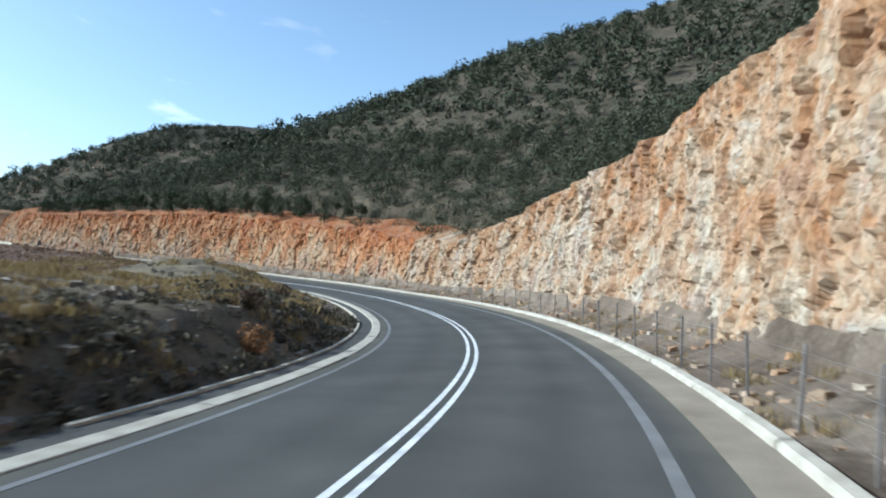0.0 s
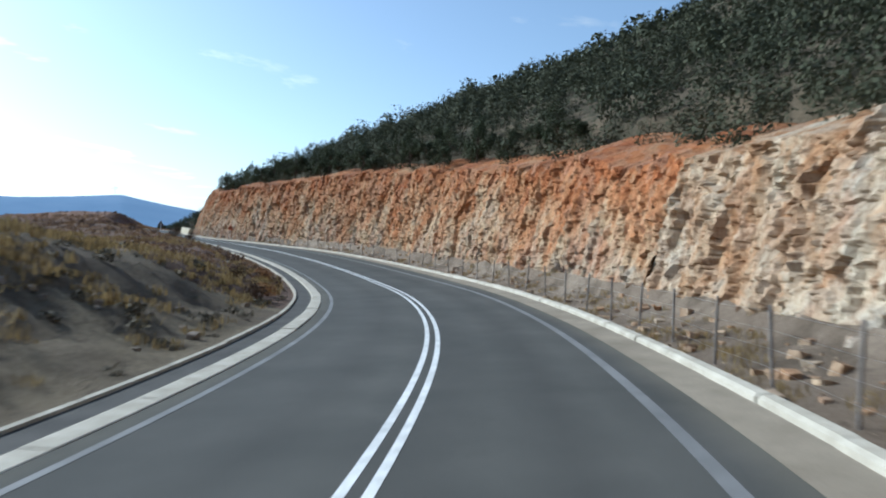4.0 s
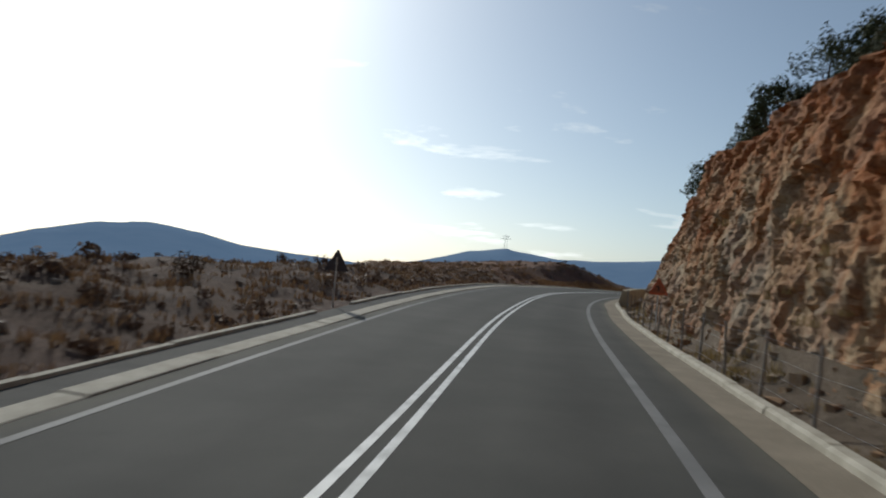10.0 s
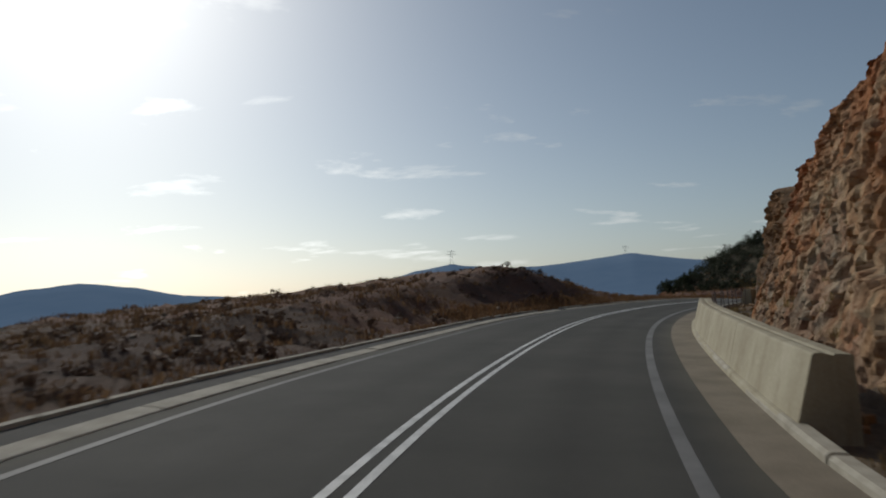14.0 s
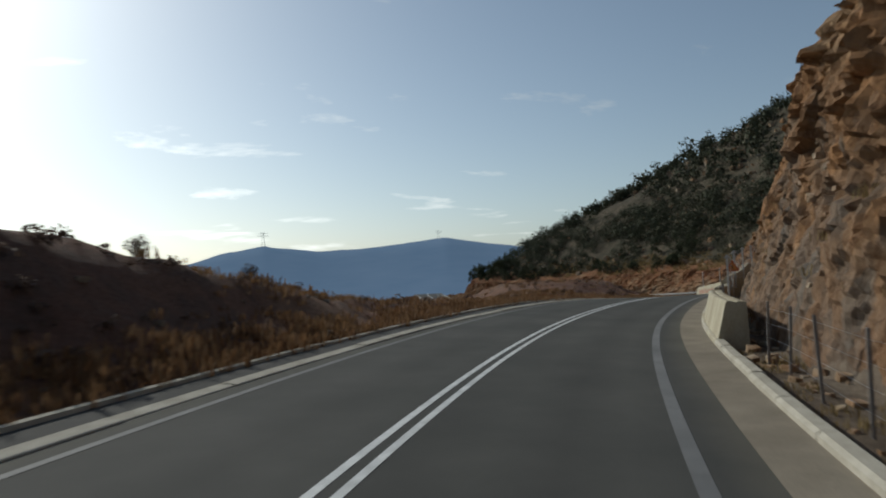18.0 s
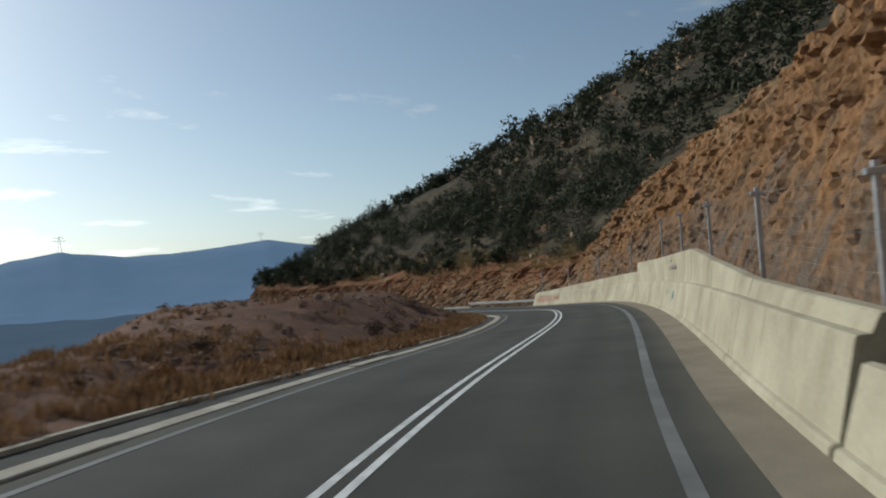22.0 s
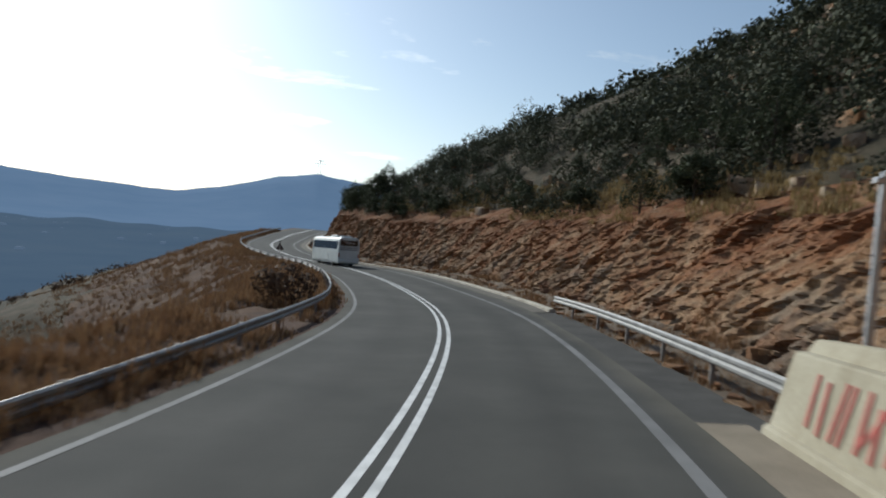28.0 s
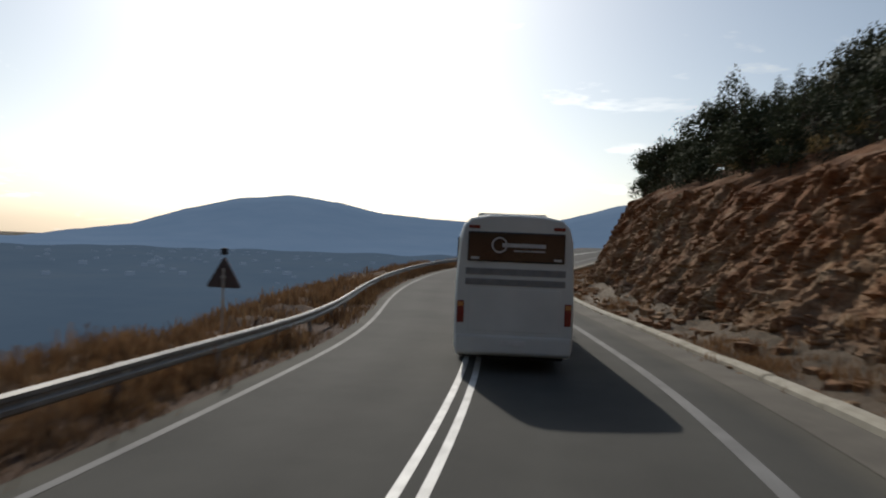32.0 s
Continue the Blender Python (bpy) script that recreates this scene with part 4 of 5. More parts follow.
def wheel_bm(r, w, seg=28, hole=0.0):
    bm = bmesh.new()
    bmesh.ops.create_cone(bm, cap_ends=True, segments=seg, radius1=r, radius2=r, depth=w)
    bmesh.ops.rotate(bm, verts=bm.verts[:], matrix=Matrix.Rotation(radians(90), 3, "Y"))
    ed = [e for e in bm.edges if len(e.link_faces) == 2 and e.calc_face_angle(0) > 1.0]
    bmesh.ops.bevel(bm, geom=ed, offset=w * 0.16, segments=3, affect="EDGES")
    return bm


def lead_coach(s, d):
    coach = tagged(new("coach"), "white touring coach with dark rear window on the road", "coach")
    body = part("body", coach_body(), WHITE, coach)
    win = part("rear_window", box_bm(-1.03, 1.03, -0.035, 0.05, 2.36, 3.0, 0.03, 2), GLASS, coach, "dark tinted rear window with pale lettering bars")
    ring = bmesh.new()
    bmesh.ops.create_circle(ring, segments=20, radius=0.17)
    bmesh.ops.rotate(ring, verts=ring.verts[:], matrix=Matrix.Rotation(radians(90), 3, "X"))
    ed = bmesh.ops.extrude_edge_only(ring, edges=ring.edges[:])
    inner = [v for v in ed["geom"] if isinstance(v, bmesh.types.BMVert)]
    for v in inner:
        v.co *= 0.8
    bmesh.ops.translate(ring, verts=ring.verts[:], vec=(-0.36, -0.040, 2.72))
    part("emblem", ring, DECAL, win, "pale ring emblem")
    for x0, x1, z0, z1 in ((-0.30, 0.62, 2.68, 2.76), (-0.05, 0.60, 2.59, 2.62), (-0.96, -0.78, 2.41, 2.46), (0.80, 0.96, 2.41, 2.46)):
        part("lettering_bar", box_bm(x0, x1, -0.040, -0.036, z0, z1), DECAL, win)
    for k, (z0, z1) in enumerate(((2.08, 2.22), (1.86, 2.0))):
        g = part("louvre_panel", box_bm(-1.06, 1.06, -0.012, 0.02, z0, z1, 0.006, 1), TRIM, coach, "grey engine louvre panel")
        for i in range(4):
            zz = z0 + 0.02 + i * 0.032
            part("slat", box_bm(-1.04, 1.04, -0.022, -0.013, zz, zz + 0.016), TRIM, g)
    part("engine_door", box_bm(-0.98, 0.98, -0.012, 0.02, 0.88, 1.80, 0.02, 2), WHITE, coach)
    for x in (-1, 1):
        lamp = part("tail_lamp", box_bm(*sorted((x * 1.06, x * 1.21)), -0.02, 0.1, 1.05, 1.52, 0.02, 2), LAMP, coach, "dark red tail lamp")
        part("indicator", box_bm(*sorted((x * 1.075, x * 1.195)), -0.026, -0.019, 1.40, 1.49, 0.0), SIGN_YELLOW, lamp)
        part("marker_lamp", box_bm(*sorted((x * 0.78, x * 1.02)), -0.02, 0.05, 3.06, 3.13, 0.01, 1), LAMP, coach)
        part("reflector", box_bm(*sorted((x * 0.85, x * 1.05)), -0.045, 0.0, 0.66, 0.73, 0.005, 1), LAMP, coach)
        for y0, y1 in ((0.5, 3.2), (3.26, 5.9), (5.96, 8.6), (8.66, 11.2)):
            part("side_window", box_bm(*sorted((x * 1.215, x * 1.262)), y0, y1, 1.95, 2.88, 0.012, 1), GLASS, coach)
        part("luggage_door", box_bm(*sorted((x * 1.255, x * 1.282)), 3.9, 8.4, 0.62, 1.45, 0.008, 1), WHITE, coach)
        mir = part("mirror", box_bm(*sorted((x * 1.38, x * 1.56)), 11.85, 12.0, 2.05, 2.6, 0.05, 2), DARK, coach, "black wing mirror")
        v, f = tube([(x * 1.2, 11.9, 2.95), (x * 1.42, 12.05, 2.92), (x * 1.47, 11.95, 2.58)], 0.025)
        mesh_object("mirror_arm", v, f, DARK, mir)
        for y in (2.6, 8.95):
            w = part("wheel", wheel_bm(0.50, 0.30), DARK, coach, "black tyre on a grey rim")
            w.matrix_local = pose(x * 1.08, y, 0.50)
            part("rim", wheel_bm(0.29, 0.32, 20), GALV, w)
    part("bumper", box_bm(-1.22, 1.22, -0.06, 0.25, 0.42, 0.80, 0.05, 2), WHITE, coach)
    part("number_plate", box_bm(-0.26, 0.26, -0.072, -0.055, 0.60, 0.71, 0.004, 1), PLATE, coach, "pale blank number plate")
    part("air_conditioner", box_bm(-0.85, 0.85, 2.2, 4.8, 3.34, 3.56, 0.08, 3), WHITE, coach)
    part("underside", box_bm(-1.1, 1.1, 0.3, 11.7, 0.28, 0.42, 0.02, 1), DARK, coach)
    part("roof_hatch", box_bm(-0.35, 0.35, 6.5, 7.2, 3.37, 3.43, 0.02, 1), WHITE, coach)
    z = float(np.interp(s + 6, RS, RZ) - np.interp(s, RS, RZ)) / 6
    coach.matrix_world = pose(*at(s, d), math.degrees(math.atan(z)), 0, heading(s + 6))
    return coach


lead_coach(453.3, 1.25)


# ---- graffiti ----
RED_SPRAY = mottled("red_spray_paint", [(0.3, (0.34, 0.05, 0.035)), (0.7, (0.46, 0.10, 0.07))], 5, 0.7)
DARK_SPRAY = mottled("grey_spray_paint", [(0.3, (0.10, 0.10, 0.11)), (0.7, (0.19, 0.19, 0.19))], 5, 0.7)
TEAL_SPRAY = mottled("teal_spray_paint", [(0.3, (0.13, 0.24, 0.20)), (0.7, (0.26, 0.34, 0.28))], 5, 0.7)


def wall_point(s, z, top, ledge):
    lo = min(top, ledge)
    d = -3.44 - 0.28 * (z - 0.18) / max(lo - 0.21, 0.1) if z < lo - 0.03 else -3.90 - 0.12 * (z - lo) / max(top - lo, 0.05)
    return at(s, d + 0.02, z)


def stroke(pts, width, top, ledge, mat, parent):
    """A painted stroke on the wall: points of station and height."""
    v, f = [], []
    for i, (s, z) in enumerate(pts):
        a, b = pts[max(i - 1, 0)], pts[min(i + 1, len(pts) - 1)]
        t = Vector((b[0] - a[0], b[1] - a[1])).normalized() * (width / 2)
        v += [wall_point(s - t.y, z + t.x, top, ledge), wall_point(s + t.y, z - t.x, top, ledge)]
    for i in range(len(pts) - 1):
        f.append((2 * i, 2 * i + 1, 2 * i + 3, 2 * i + 2))
    return mesh_object("paint_stroke", v, f, mat, parent)


def scrawl(name, s_right, s_left, z0, z1, top, ledge, mat, label, count=6, width=0.06, seed=0):
    """Unreadable writing on the wall: slanting bars side by side."""
    rnd = random.Random(seed)
    g = tagged(new(name), label, "graffiti", "wall graffiti")
    cell = (s_left - s_right) / count
    for i in range(count):
        s0 = s_left - i * cell
        lean = rnd.uniform(-0.25, 0.25) * cell
        stroke([(s0 - cell * 0.1, z0 + rnd.uniform(0, 0.1) * (z1 - z0)), (s0 - cell * 0.1 - lean, z1)], width, top, ledge, mat, g)
        stroke([(s0 - cell * 0.5 + lean, z0), (s0 - cell * 0.45, z1 - rnd.uniform(0, 0.2) * (z1 - z0))], width, top, ledge, mat, g)
        if rnd.random() < 0.6:
            stroke([(s0 - cell * 0.12, z0 + 0.15 * (z1 - z0)), (s0 - cell * 0.7, z0 + rnd.uniform(0.5, 0.9) * (z1 - z0))], width * 0.8, top, ledge, mat, g)
    return g


scrawl("painted_scrawl", 376.0, 380.9, 0.36, 1.14, 1.7, 1.35, RED_SPRAY, "tall red spray-painted bars on the concrete wall", count=7, width=0.085, seed=3)
scrawl("painted_scrawl", 373.4, 375.7, 0.5, 1.1, 1.85, 1.35, RED_SPRAY, "faded red spray-painted bars on the wall", count=4, width=0.07, seed=12)
scrawl("painted_scrawl", 326.5, 330.5, 2.0, 2.25, 2.8, 1.45, DARK_SPRAY, "grey painted writing bars on the upper wall", count=12, width=0.05, seed=4)
scrawl("painted_scrawl", 329.0, 330.8, 2.35, 2.65, 2.8, 1.45, DARK_SPRAY, "grey painted initials high on the wall", count=3, width=0.06, seed=5)
scrawl("painted_scrawl", 277.5, 281.5, 0.85, 1.12, 1.3, 1.3, DARK_SPRAY, "grey painted writing bars on the low wall", count=9, width=0.05, seed=6)
scrawl("painted_scrawl", 366.5, 367.5, 1.5, 1.75, 1.95, 1.35, DARK_SPRAY, "dark painted mark near the wall top", count=2, width=0.05, seed=8)
scrawl("painted_scrawl", 360.5, 362.8, 0.75, 1.15, 2.1, 1.35, DARK_SPRAY, "dark painted bars on the stained wall", count=4, width=0.06, seed=9)
scrawl("painted_patch", 325.6, 326.5, 0.65, 1.05, 2.8, 1.45, TEAL_SPRAY, "teal spray-painted patch on the wall", count=3, width=0.14, seed=7)
scrawl("painted_patch", 328.8, 329.2, 0.8, 1.1, 2.8, 1.45, TEAL_SPRAY, "small teal spray-painted mark on the wall", count=2, width=0.09, seed=10)


# ---- plants ----
def leaf_cloud(rnd, n, rx, rz, size, base=0.0, lumps=7):
    """Quads scattered over the skins of several lumps: vertices of n leaves, each with the lump's own normal."""
    cen = [(rnd.uniform(-0.6, 0.6) * rx, rnd.uniform(-0.6, 0.6) * rx, rnd.uniform(0.25, 0.75) * rz, rnd.uniform(0.35, 0.6)) for _ in range(lumps)]
    out = np.empty((n * 4, 6))
    for i in range(n):
        cx, cy, cz, k = cen[rnd.randrange(lumps)]
        v = Vector((rnd.gauss(0, 1), rnd.gauss(0, 1), rnd.gauss(0.2, 1))).normalized()
        r = rnd.uniform(0.7, 1.08)
        p = Vector((cx + v.x * rx * k * r, cy + v.y * rx * k * r, base + max(0.05, cz + v.z * rz * k * r)))
        nrm = (v + Vector((rnd.uniform(-0.9, 0.9), rnd.uniform(-0.9, 0.9), rnd.uniform(-0.6, 0.9)))).normalized()
        soft = (v + 0.25 * nrm + Vector((0, 0, 0.15))).normalized()
        a = nrm.orthogonal().normalized()
        a.rotate(Matrix.Rotation(rnd.uniform(0, 6.28), 3, nrm))
        b = nrm.cross(a)
        s, q = size * rnd.uniform(0.6, 1.4), rnd.uniform(0.45, 0.9)
        for j, (e, f) in enumerate(((-0.5, -0.35), (0.6, -0.5), (0.45, 0.5), (-0.6, 0.35))):
            out[i * 4 + j] = (*(p + a * (s * e) + b * (s * q * f)), *soft)
    return out


def scatter(name, spots, templates, mat, label, category, rnd, squash=(0.8, 1.25)):
    """Many copies of leaf clouds or tufts joined into one sheet of kind stuff."""
    co = []
    for x, y, z, k in spots:
        t = templates[rnd.randrange(len(templates))]
        a = rnd.uniform(0, 6.28)
        c, s_ = math.cos(a) * k, math.sin(a) * k
        cols = [x + c * t[:, 0] - s_ * t[:, 1], y + s_ * t[:, 0] + c * t[:, 1], z + k * rnd.uniform(*squash) * t[:, 2]]
        if t.shape[1] == 6:
            cols += [(c * t[:, 3] - s_ * t[:, 4]) / k, (s_ * t[:, 3] + c * t[:, 4]) / k, t[:, 5]]
        co.append(np.stack(cols, 1))
    co = np.concatenate(co)
    q = np.arange(len(co)).reshape(-1, 4)
    return tagged(quads_mesh(name, co, q, mat), label, category, kind="stuff")


def hillside_spots(rnd, s0, s1, d0, d1, gap, keep=0.92, size=1.0):
    out = []
    for s in np.arange(s0, s1, gap):
        d = d0
        while d < d1:
            ss, dd = s + rnd.uniform(-0.5, 0.5) * gap, d + rnd.uniform(-0.4, 0.4) * gap
            d += gap * (1 + max(0, d - 40) * 0.004)
            x, y, _ = at(ss, -dd)
            if noise.noise(Vector((x * 0.05, y * 0.05, 1.7))) * 0.5 + 0.5 > keep or rnd.random() < 0.08:
                continue
            z = float(np.interp(ss, RS, RZ) + land(np.array(ss), np.array(-dd)))
            out.append((x, y, z - 0.5, size * (rnd.uniform(0.7, 1.2) + 0.6 * rnd.random() ** 3) * min(1.0, 0.55 + max(0.0, dd - d0) * 0.03)))
    return out


rnd = random.Random(11)
SHRUBS = [leaf_cloud(rnd, 440, 2.1, 2.5, 0.18) for _ in range(6)]
FAR_SHRUBS = [leaf_cloud(rnd, 120, 2.3, 2.6, 0.43) for _ in range(6)]
scatter("hillside_shrubs", hillside_spots(rnd, 20, 213, 10.6, 46, 3.0, 0.85), SHRUBS, SHRUB, "dense dark green scrub above the rock cutting", "shrubs", rnd)
scatter("hillside_shrubs", hillside_spots(rnd, 20, 228, 46, 175, 3.7, 0.78), FAR_SHRUBS, SHRUB, "dense dark green scrub covering the hillside", "shrubs", rnd)
scatter("hillside_shrubs", hillside_spots(rnd, 386, 430, 15.5, 44, 3.2, 0.54, 1.3) + hillside_spots(rnd, 430, 456, 13.6, 44, 3.1, 0.57, 1.3) + hillside_spots(rnd, 456, 514, 12.2, 44, 2.7, 0.86, 0.9), SHRUBS, SHRUB, "dark bushes and scrub on the rocky slope", "shrubs", rnd)
scatter("hillside_shrubs", hillside_spots(rnd, 386, 508, 44, 175, 3.8, 0.64, 1.2) + hillside_spots(rnd, 300, 384, 24, 110, 4.4, 0.7), FAR_SHRUBS, SHRUB, "dark scrub and bushes high on the hillside", "shrubs", rnd)
low = []
for _ in range(500):
    s, d = rnd.uniform(372, 545), rnd.uniform(34, 90)
    x, y, _z = at(s, d)
    if 436 < s < 500 and d < 45:
        continue
    low.append((x, y, soil_z(s, d, x, y) - 0.15, rnd.uniform(0.3, 0.7)))
scatter("valley_shrubs", low, FAR_SHRUBS, DRY_BUSH, "dull brown bushes on the slope below the road", "shrubs", rnd)


def tree_mesh(seed, height, spread):
    """Trunk with limbs, and a crown of clumps of needles."""
    r = random.Random(seed)
    tv, tf = tube([(0, 0, -0.5), (0.05 * height * r.uniform(-1, 1), 0.05 * height * r.uniform(-1, 1), height * 0.4), (0.08 * height * r.uniform(-1, 1), 0, height * 0.8)], 0.05 * height * 0.6, 0.02, 7)
    clumps = []
    for k in range(r.randint(9, 12)):
        z = height * r.uniform(0.18, 0.95)
        a = r.uniform(0, 6.28)
        w = spread * (1.05 - 0.65 * (z / height)) * r.uniform(0.4, 1.0)
        e = (w * math.cos(a), w * math.sin(a), z + 0.12 * height * r.uniform(0, 1))
        v, f = tube([(0, 0, z * 0.75), (e[0] * 0.5, e[1] * 0.5, z * 0.92), e], 0.035, 0.01, 5)
        tf += [tuple(i + len(tv) for i in q) for q in f]
        tv += v
        cl = leaf_cloud(r, 180, 0.42 * spread * r.uniform(0.8, 1.2), 0.34 * height, 0.10, 0, 5)
        cl[:, 0] += e[0]
        cl[:, 1] += e[1]
        cl[:, 2] += e[2] - 0.16 * height
        clumps.append(cl)
    cl = leaf_cloud(r, 150, 0.3 * spread, 0.3 * height, 0.10, height * 0.72, 4)
    return tv, tf, np.concatenate(clumps + [cl])


TREES = []
for k, (hh, sp) in enumerate(((3.2, 1.5), (2.4, 1.7), (4.0, 1.7), (1.8, 1.3))):
    tv, tf, cr = tree_mesh(100 + k, hh, sp)
    t = tagged(new("juniper_tree"), "dark green bushy juniper on the rock edge", "tree", "trees above the cutting")
    mesh_object("trunk", tv, tf, BARK, t)
    q = np.arange(len(cr)).reshape(-1, 4)
    quads_mesh("crown", cr, q, PINE, False, t)
    TREES.append(t)


def plant(s, dd, k, scale, turn, first=False):
    x, y, _ = at(s, -dd)
    z = float(np.interp(s, RS, RZ) + land(np.array(s), np.array(-dd))) - 0.15
    m = pose(x, y, z, 0, 0, turn)
    if first:
        TREES[k].matrix_basis = m
        return
    o = copy_thing(TREES[k], m)
    o.scale = (scale, scale, scale)


rnd = random.Random(5)
for k in range(4):
    plant((140, 158, 182, 205)[k], 10.8, k, 1.0, k * 70, True)
for i in range(58):
    s = 112 + i * 1.95 + rnd.uniform(-0.8, 0.8)
    if s > 213:
        break
    plant(s, -float(cut_foot(s)) + float(cut_lean(s)) + rnd.uniform(0.6, 5.0), rnd.choice((0, 0, 1, 1, 2, 3, 3)), rnd.uniform(0.7, 1.15), rnd.uniform(0, 360))
for i in range(46):
    s = 404 + i * 2.9 + rnd.uniform(-1, 1)
    if s > 517:
        break
    if s < 458 and rnd.random() < 0.6:
        continue
    plant(s, -float(cut_foot(s)) + float(cut_lean(s)) + rnd.uniform(1.5, 8.0), rnd.choice((0, 1, 2, 2)), rnd.uniform(0.9, 1.5) + (0.3 if s > 490 else -0.5 if s > 456 else 0.0), rnd.uniform(0, 360))
    plant(s + 1.4, -float(cut_foot(s)) + float(cut_lean(s)) + rnd.uniform(0.2, 4.0), rnd.choice((0, 1, 1, 3)), rnd.uniform(0.9, 1.5) - (0.35 if 456 < s < 490 else 0.0), rnd.uniform(0, 360))


def bush_thing(mat, label, seed):
    """A low dry bush: bare stems fanning from the root, and a loose cloud of twigs."""
    r = random.Random(seed)
    b = tagged(new("dry_bush"), label, "bush", "bushes on the bank")
    for _ in range(7):
        a, k = r.uniform(0, 6.28), r.uniform(0.25, 0.6)
        v, f = tube([(0, 0, -0.15), (0.4 * k * math.cos(a), 0.4 * k * math.sin(a), 0.4), (k * math.cos(a), k * math.sin(a), r.uniform(0.7, 1.05))], 0.016, 0.005, 4)
        mesh_object("stem", v, f, BARK, b)
    cl = leaf_cloud(r, 520, 0.75, 0.95, 0.085, 0.05, 8)
    tagged(quads_mesh("foliage", cl, np.arange(len(cl)).reshape(-1, 4), mat, False, b), kind="stuff")
    return b


def set_bush(ob, s, d, scale, turn):
    x, y, _ = at(s, d)
    z = soil_z(s, d, x, y) - 0.05
    ob.matrix_basis = pose(x, y, z, 0, 0, turn) @ Matrix.Diagonal((scale, scale, scale, 1))


BROWN = bush_thing(DRY_BUSH, "dull brown leafless bush on the bank", 41)
ORANGE = bush_thing(ORANGE_BUSH, "orange dry bush beside the road", 42)
for k, (s, d, size) in enumerate(((145, 13.0, 0.95), (147, 11.2, 0.9), (160, 14.5, 0.7), (171, 12.0, 0.8), (188, 16.0, 0.6), (257, 14.0, 0.45), (262, 13.2, 0.6), (267, 12.5, 0.5), (96, 9.2, 0.9), (101, 10.6, 0.7), (28, 10.4, 0.8), (46, 12.2, 0.9), (402, 8.4, 1.6), (404, 9.6, 1.4), (431, 9.5, 1.2), (312, 12.0, 0.7), (325, 10.5, 0.8))):
    set_bush(BROWN if k == 0 else copy_thing(BROWN, Matrix()), s, d, size, k * 77)
for k, (s, d, size) in enumerate(((24, 9.0, 0.9), (110, 9.4, 0.8), (36, 13.0, 0.5), (98.5, 8.9, 0.7), (307, 9.6, 0.7), (311, 8.9, 0.6), (300, 9.8, 0.6), (318, 9.2, 0.7))):
    set_bush(ORANGE if k == 0 else copy_thing(ORANGE, Matrix()), s, d, size, k * 51)


def tuft(rnd, n, h, w, bw=0.013):
    out = np.empty((n * 4, 3))
    for i in range(n):
        a = rnd.uniform(0, 6.28)
        px, py = rnd.uniform(-w, w), rnd.uniform(-w, w)
        lean = rnd.uniform(0.1, 0.6) * h
        hh = h * rnd.uniform(0.5, 1.1)
        bx, by = bw * math.cos(a + 1.57), bw * math.sin(a + 1.57)
        ex, ey = px + lean * math.cos(a), py + lean * math.sin(a)
        out[i * 4:i * 4 + 4] = (px - bx, py - by, -0.05), (px + bx, py + by, -0.05), (ex + bx * 0.4, ey + by * 0.4, hh), (ex - bx * 0.4, ey - by * 0.4, hh)
    return out


def grass(name, n, s0, s1, d0, d1, h, mat, label, seed, power=1.6, bw=0.013, blades=34, gate=0.0):
    rnd = random.Random(seed)
    tm = [tuft(rnd, blades, h, 0.3, bw) for _ in range(5)]
    sp = []
    for _ in range(n):
        s, d = rnd.uniform(s0, s1), d0 + (d1 - d0) * rnd.random() ** power
        if 371.5 < s < 377.5 and 0 < d < 9.8:
            continue
        x, y, _z = at(s, d)
        if noise.noise(Vector((x * 0.22, y * 0.22, 4.4))) < -0.12 + 0.3 * rnd.random() - 0.15 - gate:
            continue
        z = soil_z(s, d, x, y)
        sp.append((x, y, z, rnd.uniform(0.6, 1.4)))
    return scatter(name, sp, tm, mat, label, "grass", rnd)


grass("dry_grass", 2600, -10, 120, 8.6, 28, 0.24, STRAW, "dry yellow grass tufts on the roadside bank", 21, 1.1, 0.018, 24)
grass("brown_grass", 6000, 108, 240, 8.1, 30, 0.15, BROWN_GRASS, "reddish brown dry grass covering the bank", 27, 1.05, 0.034, 11, 0.35)
grass("brown_grass", 7000, 372, 546, 9, 44, 0.34, BROWN_GRASS, "brown dry grass on the slope below the rail", 29, 1.0, 0.04, 10, 0.3)
grass("russet_grass", 2600, 235, 376, 7.8, 9.6, 0.30, RUSSET, "dry orange grass on the bank by the kerb", 22, 1.2, 0.026, 16, 0.35)
grass("russet_grass", 1500, 235, 376, 9.4, 27, 0.20, RUSSET, "sparse orange grass tufts on red earth", 36, 0.9, 0.030, 12)
grass("russet_grass", 1500, 262, 318, 7.9, 18, 0.19, RUSSET, "dry orange grass on the low bank", 37, 1.1, 0.028, 14, 0.35)
grass("golden_grass", 1500, 388, 480, -19.5, -12.4, 0.34, STRAW, "golden dry grass along the top of the rock", 38, 1.0, 0.03, 16)
grass("dry_grass", 9500, -10, 150, 10.6, 36, 0.22, STRAW, "short yellow dry grass on the flat behind the bank", 26, 0.9, 0.036, 13)
grass("russet_grass", 5200, 377, 545, 7.1, 20, 0.42, RUSSET, "tall russet dry grass along the guard rail", 23, 1.7, 0.02, 20)
grass("verge_weeds", 800, -10, 300, -6.8, -3.9, 0.17, STRAW, "thin dry weeds on the stony verge", 24, 1.0)
grass("verge_weeds", 900, 384, 545, -7.5, -3.9, 0.22, RUSSET, "thin dry weeds below the rock slope", 25, 1.0)


